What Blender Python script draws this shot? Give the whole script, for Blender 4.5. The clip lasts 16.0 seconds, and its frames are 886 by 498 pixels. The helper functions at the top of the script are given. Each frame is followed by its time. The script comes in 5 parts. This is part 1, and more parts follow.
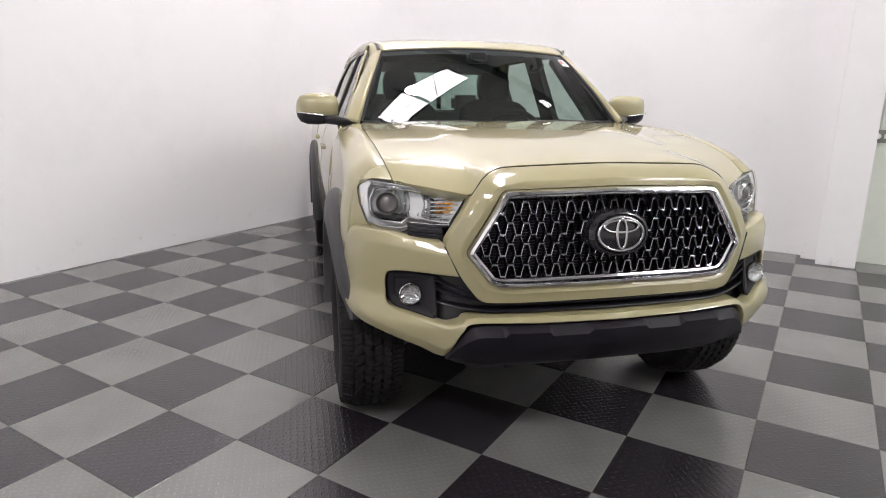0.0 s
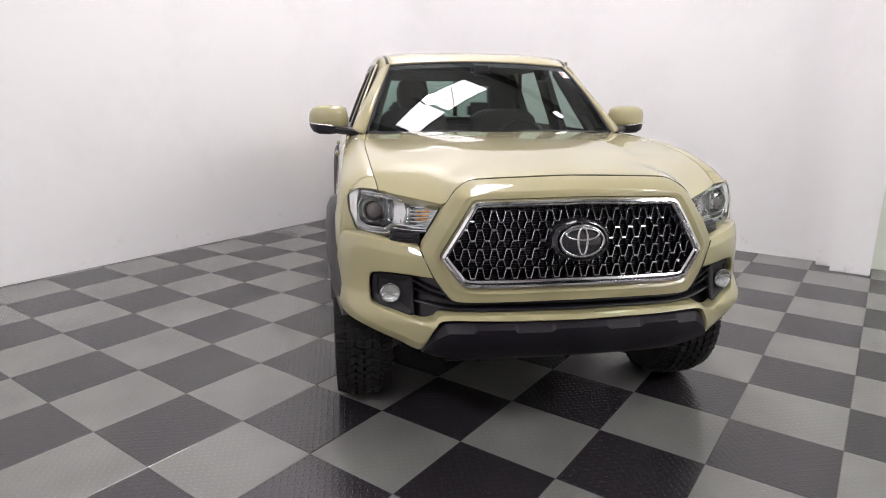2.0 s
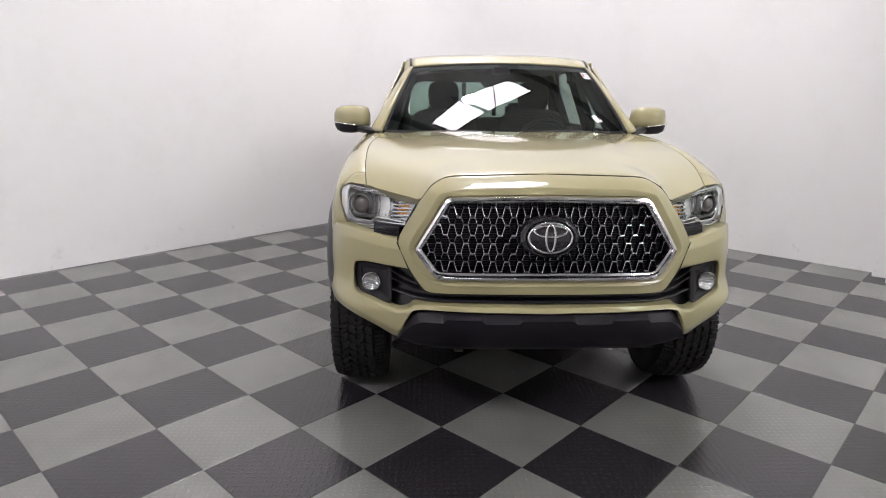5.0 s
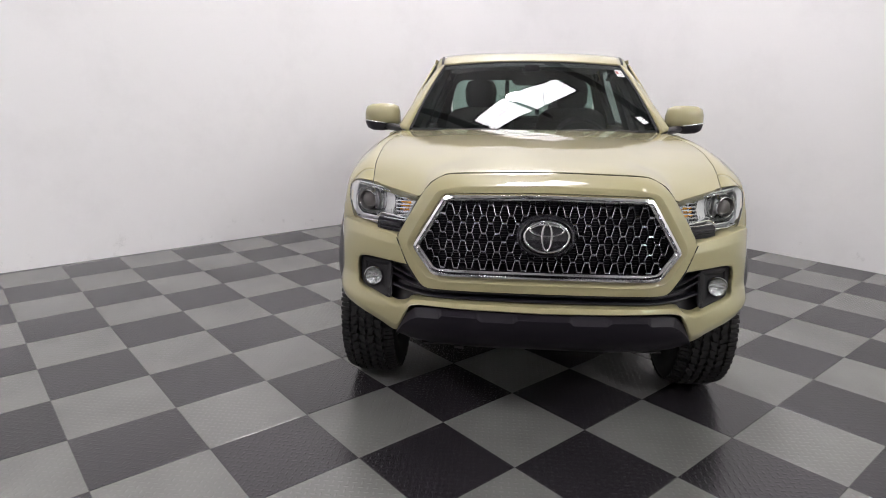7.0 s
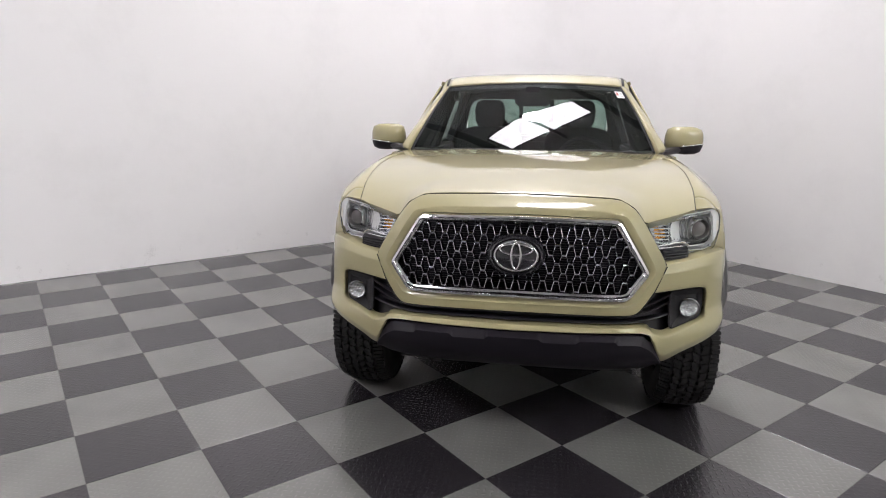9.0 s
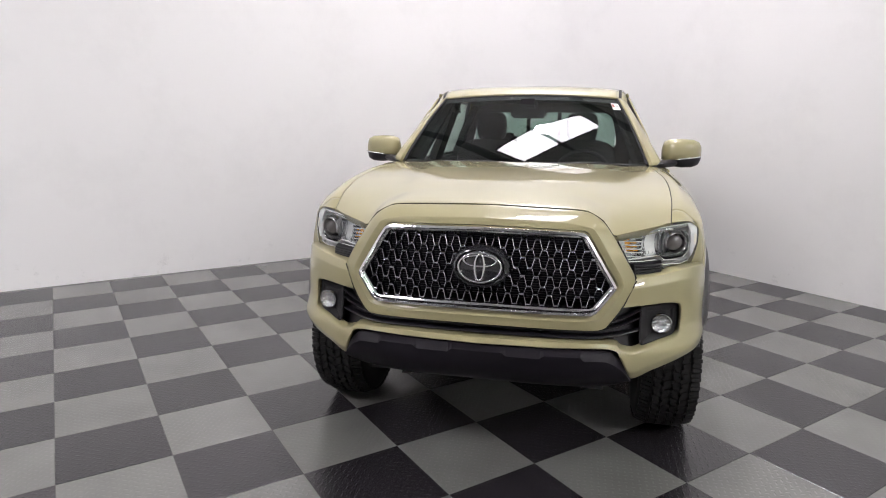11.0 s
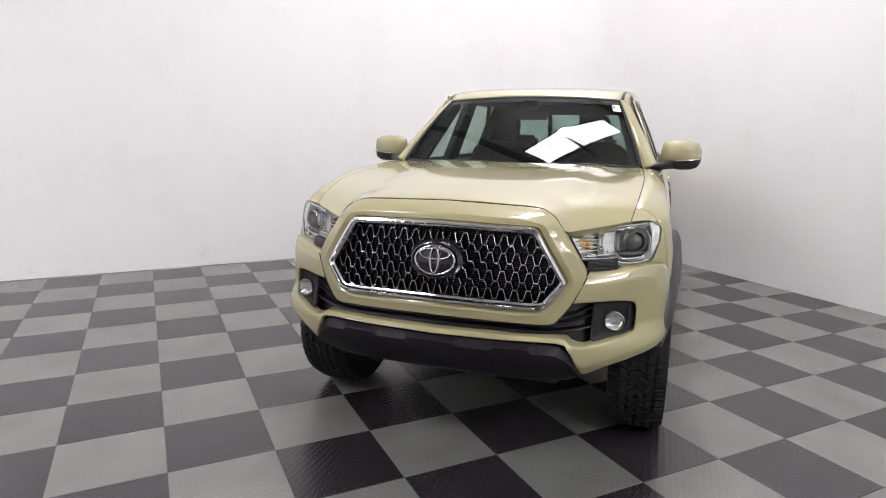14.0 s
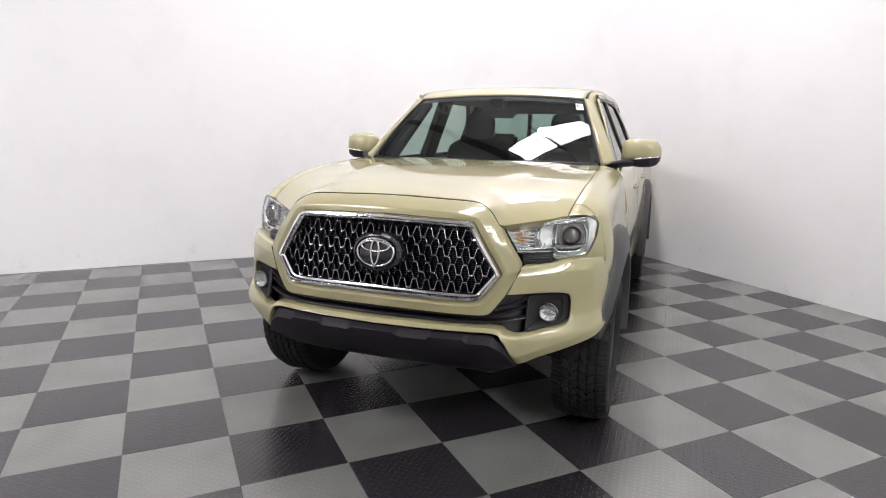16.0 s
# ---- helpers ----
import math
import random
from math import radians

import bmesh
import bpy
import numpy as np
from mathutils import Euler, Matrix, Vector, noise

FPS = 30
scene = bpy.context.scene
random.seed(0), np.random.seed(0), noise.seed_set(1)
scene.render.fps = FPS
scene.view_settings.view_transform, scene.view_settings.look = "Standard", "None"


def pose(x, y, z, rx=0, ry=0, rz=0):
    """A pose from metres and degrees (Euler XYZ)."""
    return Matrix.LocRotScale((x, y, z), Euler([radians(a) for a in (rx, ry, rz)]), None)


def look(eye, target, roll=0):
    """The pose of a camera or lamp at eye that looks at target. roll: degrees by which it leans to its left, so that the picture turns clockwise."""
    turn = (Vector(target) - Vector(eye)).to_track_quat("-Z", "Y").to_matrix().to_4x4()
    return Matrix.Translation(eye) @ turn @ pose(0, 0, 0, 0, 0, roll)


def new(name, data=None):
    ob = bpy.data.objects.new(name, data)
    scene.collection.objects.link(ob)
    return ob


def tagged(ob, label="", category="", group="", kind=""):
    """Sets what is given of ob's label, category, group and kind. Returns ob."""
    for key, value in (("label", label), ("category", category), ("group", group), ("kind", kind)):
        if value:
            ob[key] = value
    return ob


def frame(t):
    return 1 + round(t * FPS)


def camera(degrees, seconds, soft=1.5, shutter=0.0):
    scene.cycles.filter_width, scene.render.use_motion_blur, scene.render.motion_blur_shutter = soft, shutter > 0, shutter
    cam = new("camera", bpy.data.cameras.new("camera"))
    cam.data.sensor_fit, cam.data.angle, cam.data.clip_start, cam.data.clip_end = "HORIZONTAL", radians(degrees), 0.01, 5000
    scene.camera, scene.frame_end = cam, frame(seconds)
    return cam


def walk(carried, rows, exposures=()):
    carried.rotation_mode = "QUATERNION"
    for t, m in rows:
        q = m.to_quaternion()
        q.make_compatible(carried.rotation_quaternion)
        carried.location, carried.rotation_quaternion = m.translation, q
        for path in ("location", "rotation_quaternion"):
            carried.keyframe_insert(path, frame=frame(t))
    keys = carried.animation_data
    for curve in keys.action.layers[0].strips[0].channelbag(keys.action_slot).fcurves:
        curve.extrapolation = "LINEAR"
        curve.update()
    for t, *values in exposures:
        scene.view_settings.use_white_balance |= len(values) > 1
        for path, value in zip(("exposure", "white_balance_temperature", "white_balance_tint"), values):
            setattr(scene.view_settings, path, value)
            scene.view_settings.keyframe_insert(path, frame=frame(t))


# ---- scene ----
cam = camera(71.8, 16.0, soft=1.0)
PATH = [
    (0, (1.934, -1.501, 1.396), (0.913, 0.15, 0.916), 0.5),
    (0.5, (2.024, -1.562, 1.441), (0.995, 0.085, 0.961), 0.5),
    (1, (2.106, -1.6, 1.46), (1.059, 0.036, 0.981), 0.4),
    (1.5, (2.178, -1.573, 1.461), (1.097, 0.04, 0.979), 0.4),
    (2, (2.257, -1.543, 1.469), (1.122, 0.031, 0.986), 0.3),
    (2.5, (2.348, -1.525, 1.464), (1.16, 0.009, 0.981), 0.3),
    (3, (2.412, -1.507, 1.469), (1.183, -0.005, 0.986), 0.4),
    (3.5, (2.457, -1.484, 1.464), (1.199, -0.006, 0.982), 0.4),
    (4, (2.519, -1.454, 1.466), (1.231, -0.001, 0.984), 0.4),
    (6.5, (2.839, -1.237, 1.486), (1.401, 0.065, 0.997), 0.4),
    (7, (2.875, -1.184, 1.472), (1.385, 0.057, 0.983), 0.4),
    (7.5, (2.904, -1.161, 1.479), (1.383, 0.043, 0.991), 0.4),
    (8, (2.978, -1.12, 1.484), (1.434, 0.059, 1.006), 0.4),
    (8.5, (3.065, -1.07, 1.5), (1.501, 0.089, 1.039), 0.4),
    (9, (3.127, -1.031, 1.513), (1.543, 0.106, 1.067), 0.4),
    (9.5, (3.159, -0.947, 1.516), (1.557, 0.171, 1.087), 0.3),
    (12, (3.402, -0.696, 1.472), (1.702, 0.282, 1.08), 0.7),
    (12.5, (3.48, -0.645, 1.466), (1.759, 0.295, 1.076), 0.7),
    (13, (3.52, -0.609, 1.465), (1.781, 0.299, 1.074), 0.7),
    (13.5, (3.542, -0.55, 1.471), (1.789, 0.331, 1.082), 0.8),
    (14, (3.584, -0.449, 1.473), (1.82, 0.408, 1.085), 0.8),
    (14.5, (3.641, -0.356, 1.47), (1.869, 0.486, 1.082), 0.8),
    (15, (3.69, -0.28, 1.46), (1.914, 0.554, 1.072), 0.8),
    (15.5, (3.736, -0.239, 1.458), (1.958, 0.589, 1.07), 0.8),
    (16, (3.793, -0.212, 1.461), (2.011, 0.609, 1.074), 0.9),
]
walk(cam, [(t, look(eye, target, roll)) for t, eye, target, roll in PATH],
     [(0.0, 0.13, 6480, 17.5), (4.0, 0.08, 6450, 17), (7.5, -0.01, 6420, 16.5), (9.5, -0.01, 6420, 17), (13.0, 0.04, 6420, 16.5), (14.5, 0.12, 6400, 16.5), (16.0, 0.23, 6400, 16)])

# ---- light and air ----
world = bpy.data.worlds.new("world")
scene.world = world
world.use_nodes = True
world.node_tree.nodes["Background"].inputs[0].default_value = (0.9, 0.95, 1.0, 1)
world.node_tree.nodes["Background"].inputs[1].default_value = 0.3

TILE = 0.4572
WALL_X, WALL_Y = -3.25, 4.96
ROOM_X, ROOM_Y, ROOM_Z = 9.0, -8.2, 6.2


# ---- materials ----
def mat(name, color=(0.8, 0.8, 0.8), rough=0.5, metal=0.0, coat=0.0, **extra):
    m = bpy.data.materials.new(name)
    m.use_nodes = True
    b = m.node_tree.nodes["Principled BSDF"]
    b.inputs["Base Color"].default_value = (*color, 1)
    b.inputs["Roughness"].default_value = rough
    b.inputs["Metallic"].default_value = metal
    b.inputs["Coat Weight"].default_value = coat
    b.inputs["Coat Roughness"].default_value = 0.035
    for key, value in extra.items():
        b.inputs[key.replace("_", " ")].default_value = value
    return m


def node(m, kind, op="", smooth="", **sockets):
    n = m.node_tree.nodes.new(kind)
    if op:
        n.operation = op
    if smooth:
        n.interpolation_type = smooth
    for key, value in sockets.items():
        link(m, value, n.inputs[int(key[1:])])
    return n


def link(m, value, socket):
    if isinstance(value, bpy.types.NodeSocket):
        m.node_tree.links.new(value, socket)
    else:
        socket.default_value = value


def calc(m, op, a, b=0.0, c=0.0):
    return node(m, "ShaderNodeMath", op=op, i0=a, i1=b, i2=c).outputs[0]


def noise_of(m, scale, detail=3.0, vector=None, rough=0.5):
    n = m.node_tree.nodes.new("ShaderNodeTexNoise")
    n.inputs["Scale"].default_value = scale
    n.inputs["Detail"].default_value = detail
    n.inputs["Roughness"].default_value = rough
    if vector is not None:
        m.node_tree.links.new(vector, n.inputs["Vector"])
    return n.outputs["Fac"]


def place(m):
    return m.node_tree.nodes.new("ShaderNodeNewGeometry").outputs["Position"]


def ramp(m, fac, a, b, lo=0.3, hi=0.7):
    n = m.node_tree.nodes.new("ShaderNodeValToRGB")
    n.color_ramp.elements[0].position, n.color_ramp.elements[1].position = lo, hi
    n.color_ramp.elements[0].color, n.color_ramp.elements[1].color = (*a, 1), (*b, 1)
    m.node_tree.links.new(fac, n.inputs[0])
    return n.outputs[0]


def bump(m, height, strength=0.2, distance=0.002):
    n = m.node_tree.nodes.new("ShaderNodeBump")
    n.inputs["Strength"].default_value, n.inputs["Distance"].default_value = strength, distance
    m.node_tree.links.new(height, n.inputs["Height"])
    m.node_tree.links.new(n.outputs[0], m.node_tree.nodes["Principled BSDF"].inputs["Normal"])
    return n


def base(m, socket, name="Base Color"):
    m.node_tree.links.new(socket, m.node_tree.nodes["Principled BSDF"].inputs[name])


def tread_height(m):
    """Raised lozenges of a tread plate, lying by turns along and across, in a lattice turned by 45 degrees."""
    p = node(m, "ShaderNodeSeparateXYZ", i0=place(m))
    x, y = p.outputs[0], p.outputs[1]
    cell = 0.0285
    u = calc(m, "DIVIDE", calc(m, "ADD", x, y), cell * 1.41421)
    v = calc(m, "DIVIDE", calc(m, "SUBTRACT", x, y), cell * 1.41421)
    odd = calc(m, "FLOORED_MODULO", calc(m, "ADD", calc(m, "FLOOR", u), calc(m, "FLOOR", v)), 2.0)
    a = calc(m, "SUBTRACT", calc(m, "FRACT", u), 0.5)
    b = calc(m, "SUBTRACT", calc(m, "FRACT", v), 0.5)
    even = calc(m, "SUBTRACT", 1.0, odd)
    lengthways = calc(m, "ADD", calc(m, "MULTIPLY", a, odd), calc(m, "MULTIPLY", b, even))
    across = calc(m, "ADD", calc(m, "MULTIPLY", b, odd), calc(m, "MULTIPLY", a, even))
    d = calc(m, "ADD", calc(m, "POWER", calc(m, "ABSOLUTE", calc(m, "DIVIDE", lengthways, 0.47)), 2.0),
             calc(m, "POWER", calc(m, "ABSOLUTE", calc(m, "DIVIDE", across, 0.17)), 2.0))
    n = node(m, "ShaderNodeMapRange", smooth="SMOOTHSTEP", i0=d, i1=1.0, i2=0.3, i3=0.0, i4=1.0)
    return n.outputs[0]


def tile_material(name, low, high, rough):
    m = mat(name, low, rough, Specular_IOR_Level=0.70)
    tread = tread_height(m)
    ground = ramp(m, noise_of(m, 2.2, 2, place(m), 0.5), low, high)
    # Lighter lozenge tops: wear, plus glints of the relief put into the colour.
    marked = node(m, "ShaderNodeMix", i0=calc(m, "MULTIPLY", tread, 0.9))
    marked.data_type = "RGBA"
    link(m, calc(m, "MULTIPLY", tread, node(m, "ShaderNodeMapRange", i0=noise_of(m, 1.1, 3, place(m)), i1=0.35, i2=0.65, i3=0.10, i4=0.5).outputs[0]), marked.inputs[0])
    link(m, ground, marked.inputs[6])
    link(m, tuple(c * 1.24 for c in high) + (1.0,), marked.inputs[7])
    base(m, marked.outputs[2])
    bump(m, tread, 0.7, 0.0015)
    return m


DARK_TILE = tile_material("dark_tile", (0.014, 0.012, 0.015), (0.023, 0.020, 0.024), 0.27)
LIGHT_TILE = tile_material("light_tile", (0.122, 0.121, 0.115), (0.153, 0.152, 0.144), 0.27)
JOINT = mat("tile_joint", (0.02, 0.02, 0.02), 0.8)


def wall_paint(name, color, dirty, marked=False):
    m = mat(name, color, 0.55)
    p = place(m)
    tone = ramp(m, noise_of(m, 1.3, 7, p, 0.7), dirty, color, 0.28, 0.5)
    if marked:
        marks = node(m, "ShaderNodeMapRange", i0=noise_of(m, 7, 5, p, 0.7), i1=0.60, i2=0.70, i3=0.0, i4=0.30).outputs[0]
        height = node(m, "ShaderNodeSeparateXYZ", i0=p).outputs[2]
        reach = node(m, "ShaderNodeMapRange", i0=height, i1=0.10, i2=0.30, i3=1.0, i4=0.0).outputs[0]
        mix = node(m, "ShaderNodeMix")
        mix.data_type = "RGBA"
        link(m, calc(m, "MULTIPLY", marks, reach), mix.inputs[0])
        link(m, tone, mix.inputs[6])
        link(m, (0.36, 0.35, 0.34, 1.0), mix.inputs[7])
        tone = mix.outputs[2]
    base(m, tone)
    bump(m, noise_of(m, 60, 4, p), 0.12, 0.002)
    return m


WHITE = wall_paint("white_wall_paint", (0.80, 0.788, 0.786), (0.76, 0.748, 0.746), True)
GREENISH = wall_paint("pale_green_wall_paint", (0.66, 0.69, 0.62), (0.58, 0.61, 0.55))
CEILING = wall_paint("ceiling_paint", (0.74, 0.74, 0.74), (0.66, 0.66, 0.66))
# Grey of the unseen south and east walls, set by the light they bounce.
BACKWALL = wall_paint("unseen_wall_grey", (0.70, 0.69, 0.68), (0.63, 0.62, 0.61))

PAINT = mat("sand_paint", (0.320, 0.287, 0.159), 0.36, 0.0, 1.0, Coat_IOR=1.58, Specular_IOR_Level=0.15)
base(PAINT, ramp(PAINT, noise_of(PAINT, 900, 2), (0.305, 0.274, 0.151), (0.335, 0.300, 0.167)))
CHROME = mat("chrome", (0.72, 0.71, 0.73), 0.11, 1.0)
SMOKED = mat("smoked_chrome", (0.40, 0.40, 0.44), 0.13, 1.0)
DARK_CHROME = mat("dark_smoked_chrome", (0.30, 0.30, 0.34), 0.16, 1.0)
BADGE = mat("brushed_badge_chrome", (0.44, 0.43, 0.44), 0.16, 1.0)
SILVER = mat("silver_reflector", (0.90, 0.90, 0.91), 0.14, 1.0)
LAMP_WHITE = mat("bright_lamp_plastic", (0.72, 0.72, 0.73), 0.22, 0.15)
LAMP_AMBER = mat("pale_amber_plastic", (0.68, 0.63, 0.55), 0.25)
FLUTED = mat("fluted_reflector", (0.86, 0.86, 0.87), 0.06, 1.0)
LAMP_PALE = mat("pale_lamp_plastic", (0.70, 0.70, 0.705), 0.18, 0.25)
LAMP_GREY = mat("grey_lamp_plastic", (0.44, 0.44, 0.445), 0.20, 0.5)
LAMP_BALL = mat("projector_glass", (0.085, 0.072, 0.072), 0.06, 0.0, 0.8)
FACETED = mat("faceted_reflector", (0.60, 0.60, 0.61), 0.15, 0.85)
cells = FACETED.node_tree.nodes.new("ShaderNodeTexVoronoi")
cells.inputs["Scale"].default_value = 95.0
link(FACETED, node(FACETED, "ShaderNodeTexCoord").outputs["Object"], cells.inputs["Vector"])
bump(FACETED, cells.outputs["Distance"], 0.9, 0.006)
CORE = mat("radiator_aluminium", (0.034, 0.031, 0.044), 0.45, 0.4)
BLACK = mat("black_plastic", (0.021, 0.019, 0.024), 0.42, Specular_IOR_Level=0.35)
GLOSS_BLACK = mat("gloss_black_plastic", (0.016, 0.015, 0.019), 0.16, 0.0, 0.3)
VALANCE = mat("charcoal_plastic", (0.009, 0.007, 0.011), 0.5, Specular_IOR_Level=0.2)
bump(VALANCE, noise_of(VALANCE, 700, 2), 0.1, 0.0006)
FLARE = mat("grey_flare_plastic", (0.036, 0.034, 0.037), 0.5)
bump(FLARE, noise_of(FLARE, 800, 2), 0.15, 0.0006)
RUBBER = mat("tyre_rubber", (0.020, 0.019, 0.020), 0.72, Specular_IOR_Level=0.22)
base(RUBBER, ramp(RUBBER, noise_of(RUBBER, 14, 5), (0.010, 0.0095, 0.010), (0.018, 0.017, 0.017)))
INTAKE = mat("dark_intake_plastic", (0.008, 0.007, 0.010), 0.30, Specular_IOR_Level=0.4)
TRIM = mat("black_rubber_trim", (0.014, 0.013, 0.015), 0.6, Specular_IOR_Level=0.25)
# Near-black for strips that stand in for the shade in panel gaps.
SEAM = mat("seam_shade_black", (0.006, 0.006, 0.006), 0.9)
UNDER = mat("underbody_black", (0.016, 0.015, 0.017), 0.8)
RIM = mat("dark_grey_alloy", (0.10, 0.10, 0.105), 0.3, 0.9)
FABRIC = mat("dark_seat_cloth", (0.013, 0.013, 0.014), 0.9)
bump(FABRIC, noise_of(FABRIC, 400, 3), 0.3, 0.002)
DASH = mat("dashboard_plastic", (0.020, 0.020, 0.021), 0.65)
HEADLINER = mat("grey_headliner", (0.10, 0.10, 0.10), 0.95)
INNER = mat("dark_inner_trim", (0.016, 0.016, 0.017), 0.7, Specular_IOR_Level=0.25)
AMBER = mat("amber_plastic", (0.72, 0.30, 0.03), 0.2)
PAPER = mat("white_sticker_paper", (0.80, 0.80, 0.78), 0.6)
FADED = mat("faded_red_print", (0.42, 0.16, 0.14), 0.6)
RED = mat("red_plastic", (0.42, 0.02, 0.02), 0.35)
BOX_GREY = mat("weathered_box_steel", (0.20, 0.19, 0.175), 0.5, 0.3)
base(BOX_GREY, ramp(BOX_GREY, noise_of(BOX_GREY, 40, 4), (0.15, 0.14, 0.13), (0.25, 0.24, 0.22)))
GALVANISED = mat("galvanised_steel", (0.42, 0.42, 0.42), 0.45, 0.7)
base(GALVANISED, ramp(GALVANISED, noise_of(GALVANISED, 30, 5), (0.30, 0.30, 0.30), (0.5, 0.5, 0.5)))


def glass(name, tint, ior=1.5):
    m = bpy.data.materials.new(name)
    m.use_nodes = True
    t = m.node_tree
    t.nodes.remove(t.nodes["Principled BSDF"])
    out = t.nodes["Material Output"]
    clear, gloss, mix, f = (t.nodes.new(k) for k in ("ShaderNodeBsdfTransparent", "ShaderNodeBsdfGlossy", "ShaderNodeMixShader", "ShaderNodeLayerWeight"))
    clear.inputs[0].default_value = (*tint, 1)
    gloss.inputs["Roughness"].default_value = 0.0
    f.inputs["Blend"].default_value = 0.5
    low = ((ior - 1) / (ior + 1)) ** 2 * 1.8
    share = calc(m, "MULTIPLY_ADD", calc(m, "POWER", f.outputs["Facing"], 5.0), 1 - low, low)
    for a, b in ((share, mix.inputs[0]), (clear.outputs[0], mix.inputs[1]), (gloss.outputs[0], mix.inputs[2]), (mix.outputs[0], out.inputs[0])):
        t.links.new(a, b)
    return m


WINDSHIELD = glass("windshield_glass", (0.62, 0.72, 0.68), 1.52)
SIDE_GLASS = glass("side_glass", (0.62, 0.72, 0.68), 1.5)
LENS = glass("clear_lens", (0.96, 0.97, 0.97), 1.22)


def glowing(name, color, strength):
    m = bpy.data.materials.new(name)
    m.use_nodes = True
    b = m.node_tree.nodes["Principled BSDF"]
    b.inputs["Base Color"].default_value = (0.8, 0.8, 0.8, 1)
    b.inputs["Emission Color"].default_value = (*color, 1)
    b.inputs["Emission Strength"].default_value = strength
    return m


PANEL_GLOW = glowing("lit_ceiling_diffuser", (1.0, 0.98, 0.99), 17.0)
LAMP_GLOW = glowing("lit_round_lamp", (0.985, 0.98, 0.98), 265.0)
GREEN_GLOW = glowing("lit_greenish_diffuser", (0.80, 1.0, 0.80), 10.0)
# Far, east and corner glows: added fill light, no known lamps.
FAR_FILL = glowing("far_fill_light", (0.98, 0.985, 0.975), 47.0)
EAST_FILL = glowing("east_fill_light", (0.98, 1.0, 0.97), 52.0)
CORNER_FILL = glowing("corner_fill_light", (0.99, 0.985, 0.975), 16.0)


# ---- building helpers ----
def mesh_of(bm, name, material, sharp=35):
    me = bpy.data.meshes.new(name)
    bm.to_mesh(me)
    bm.free()
    me.polygons.foreach_set("use_smooth", [True] * len(me.polygons))
    me.set_sharp_from_angle(angle=radians(sharp))
    me.materials.append(material)
    return me


def part(name, bm, material, parent=None, label="", sharp=35, thick=0.0):
    ob = new(name, mesh_of(bm, name, material, sharp))
    ob.parent = parent
    if label:
        ob["label"] = label
    if thick:
        s = ob.modifiers.new("thickness", "SOLIDIFY")
        s.thickness, s.offset = thick, 0.0
    return ob


def facing(bm, way):
    """Turns all faces so that on the whole they look that way."""
    bm.normal_update()
    if sum((f.normal.dot(Vector(way)) * f.calc_area() for f in bm.faces)) < 0:
        bmesh.ops.reverse_faces(bm, faces=bm.faces)
    return bm


def box_bm(x0, x1, y0, y1, z0, z1, bevel=0.0, bm=None, turn=None):
    out = bm or bmesh.new()
    made = bmesh.ops.create_cube(out, size=1.0)["verts"]
    for v in made:
        v.co = Vector((x0 + (v.co.x + 0.5) * (x1 - x0), y0 + (v.co.y + 0.5) * (y1 - y0), z0 + (v.co.z + 0.5) * (z1 - z0)))
    if turn:
        for v in made:
            v.co = turn @ v.co
    if bevel:
        edges = {e for v in made for e in v.link_edges}
        bmesh.ops.bevel(out, geom=list(edges), offset=bevel, segments=2, affect="EDGES")
    return out


def smooth1d(xs, ys):
    """A smooth curve through a few knots."""
    xs, ys = np.array(xs, float), np.array(ys, float)
    d = np.diff(ys) / np.diff(xs)
    s = np.r_[d[0], np.where(d[1:] * d[:-1] > 0, 2 * d[1:] * d[:-1] / np.where(d[1:] + d[:-1] == 0, 1, d[1:] + d[:-1]), 0), d[-1]]

    def f(x):
        x = min(max(x, xs[0]), xs[-1])
        n = min(int(np.searchsorted(xs, x, "right")) - 1, len(xs) - 2)
        h = xs[n + 1] - xs[n]
        t = (x - xs[n]) / h
        return float(ys[n] * (1 + 2 * t) * (1 - t) ** 2 + s[n] * h * t * (1 - t) ** 2 + ys[n + 1] * t * t * (3 - 2 * t) + s[n + 1] * h * t * t * (t - 1))

    return f


def resample(points, n, closed=False, curved=True):
    """n points spaced evenly along a line through the given ones."""
    p = np.array(points, float)
    if closed:
        p = np.vstack([p[-1], p, p[0], p[1]]) if curved else np.vstack([p, p[0]])
    elif curved:
        p = np.vstack([2 * p[0] - p[1], p, 2 * p[-1] - p[-2]])
    if curved:
        fine = []
        for k in range(1, len(p) - 2):
            for t in np.linspace(0, 1, 16, endpoint=False):
                fine.append(0.5 * (2 * p[k] + (p[k + 1] - p[k - 1]) * t + (2 * p[k - 1] - 5 * p[k] + 4 * p[k + 1] - p[k + 2]) * t * t
                                   + (3 * p[k] - p[k - 1] - 3 * p[k + 1] + p[k + 2]) * t ** 3))
        fine.append(p[-2])
        p = np.array(fine)
    step = np.r_[0, np.cumsum(np.linalg.norm(np.diff(p, axis=0), axis=1))]
    at = np.linspace(0, step[-1], n + 1)[:-1] if closed else np.linspace(0, step[-1], n)
    return np.stack([np.interp(at, step, p[:, k]) for k in range(p.shape[1])], 1)


def rounded(points, r, n=4, closed=True):
    """The outline with its corners rounded."""
    p, out = [np.array(q, float) for q in points], []
    for k, q in enumerate(p):
        if not closed and k in (0, len(p) - 1):
            out.append(q)
            continue
        a, b = p[k - 1] - q, p[(k + 1) % len(p)] - q
        la, lb = np.linalg.norm(a), np.linalg.norm(b)
        d = min(r, la * 0.45, lb * 0.45)
        s, e = q + a / la * d, q + b / lb * d
        out += [(1 - t) ** 2 * s + 2 * t * (1 - t) * q + t * t * e for t in np.linspace(0, 1, n + 1)]
    return np.array(out)


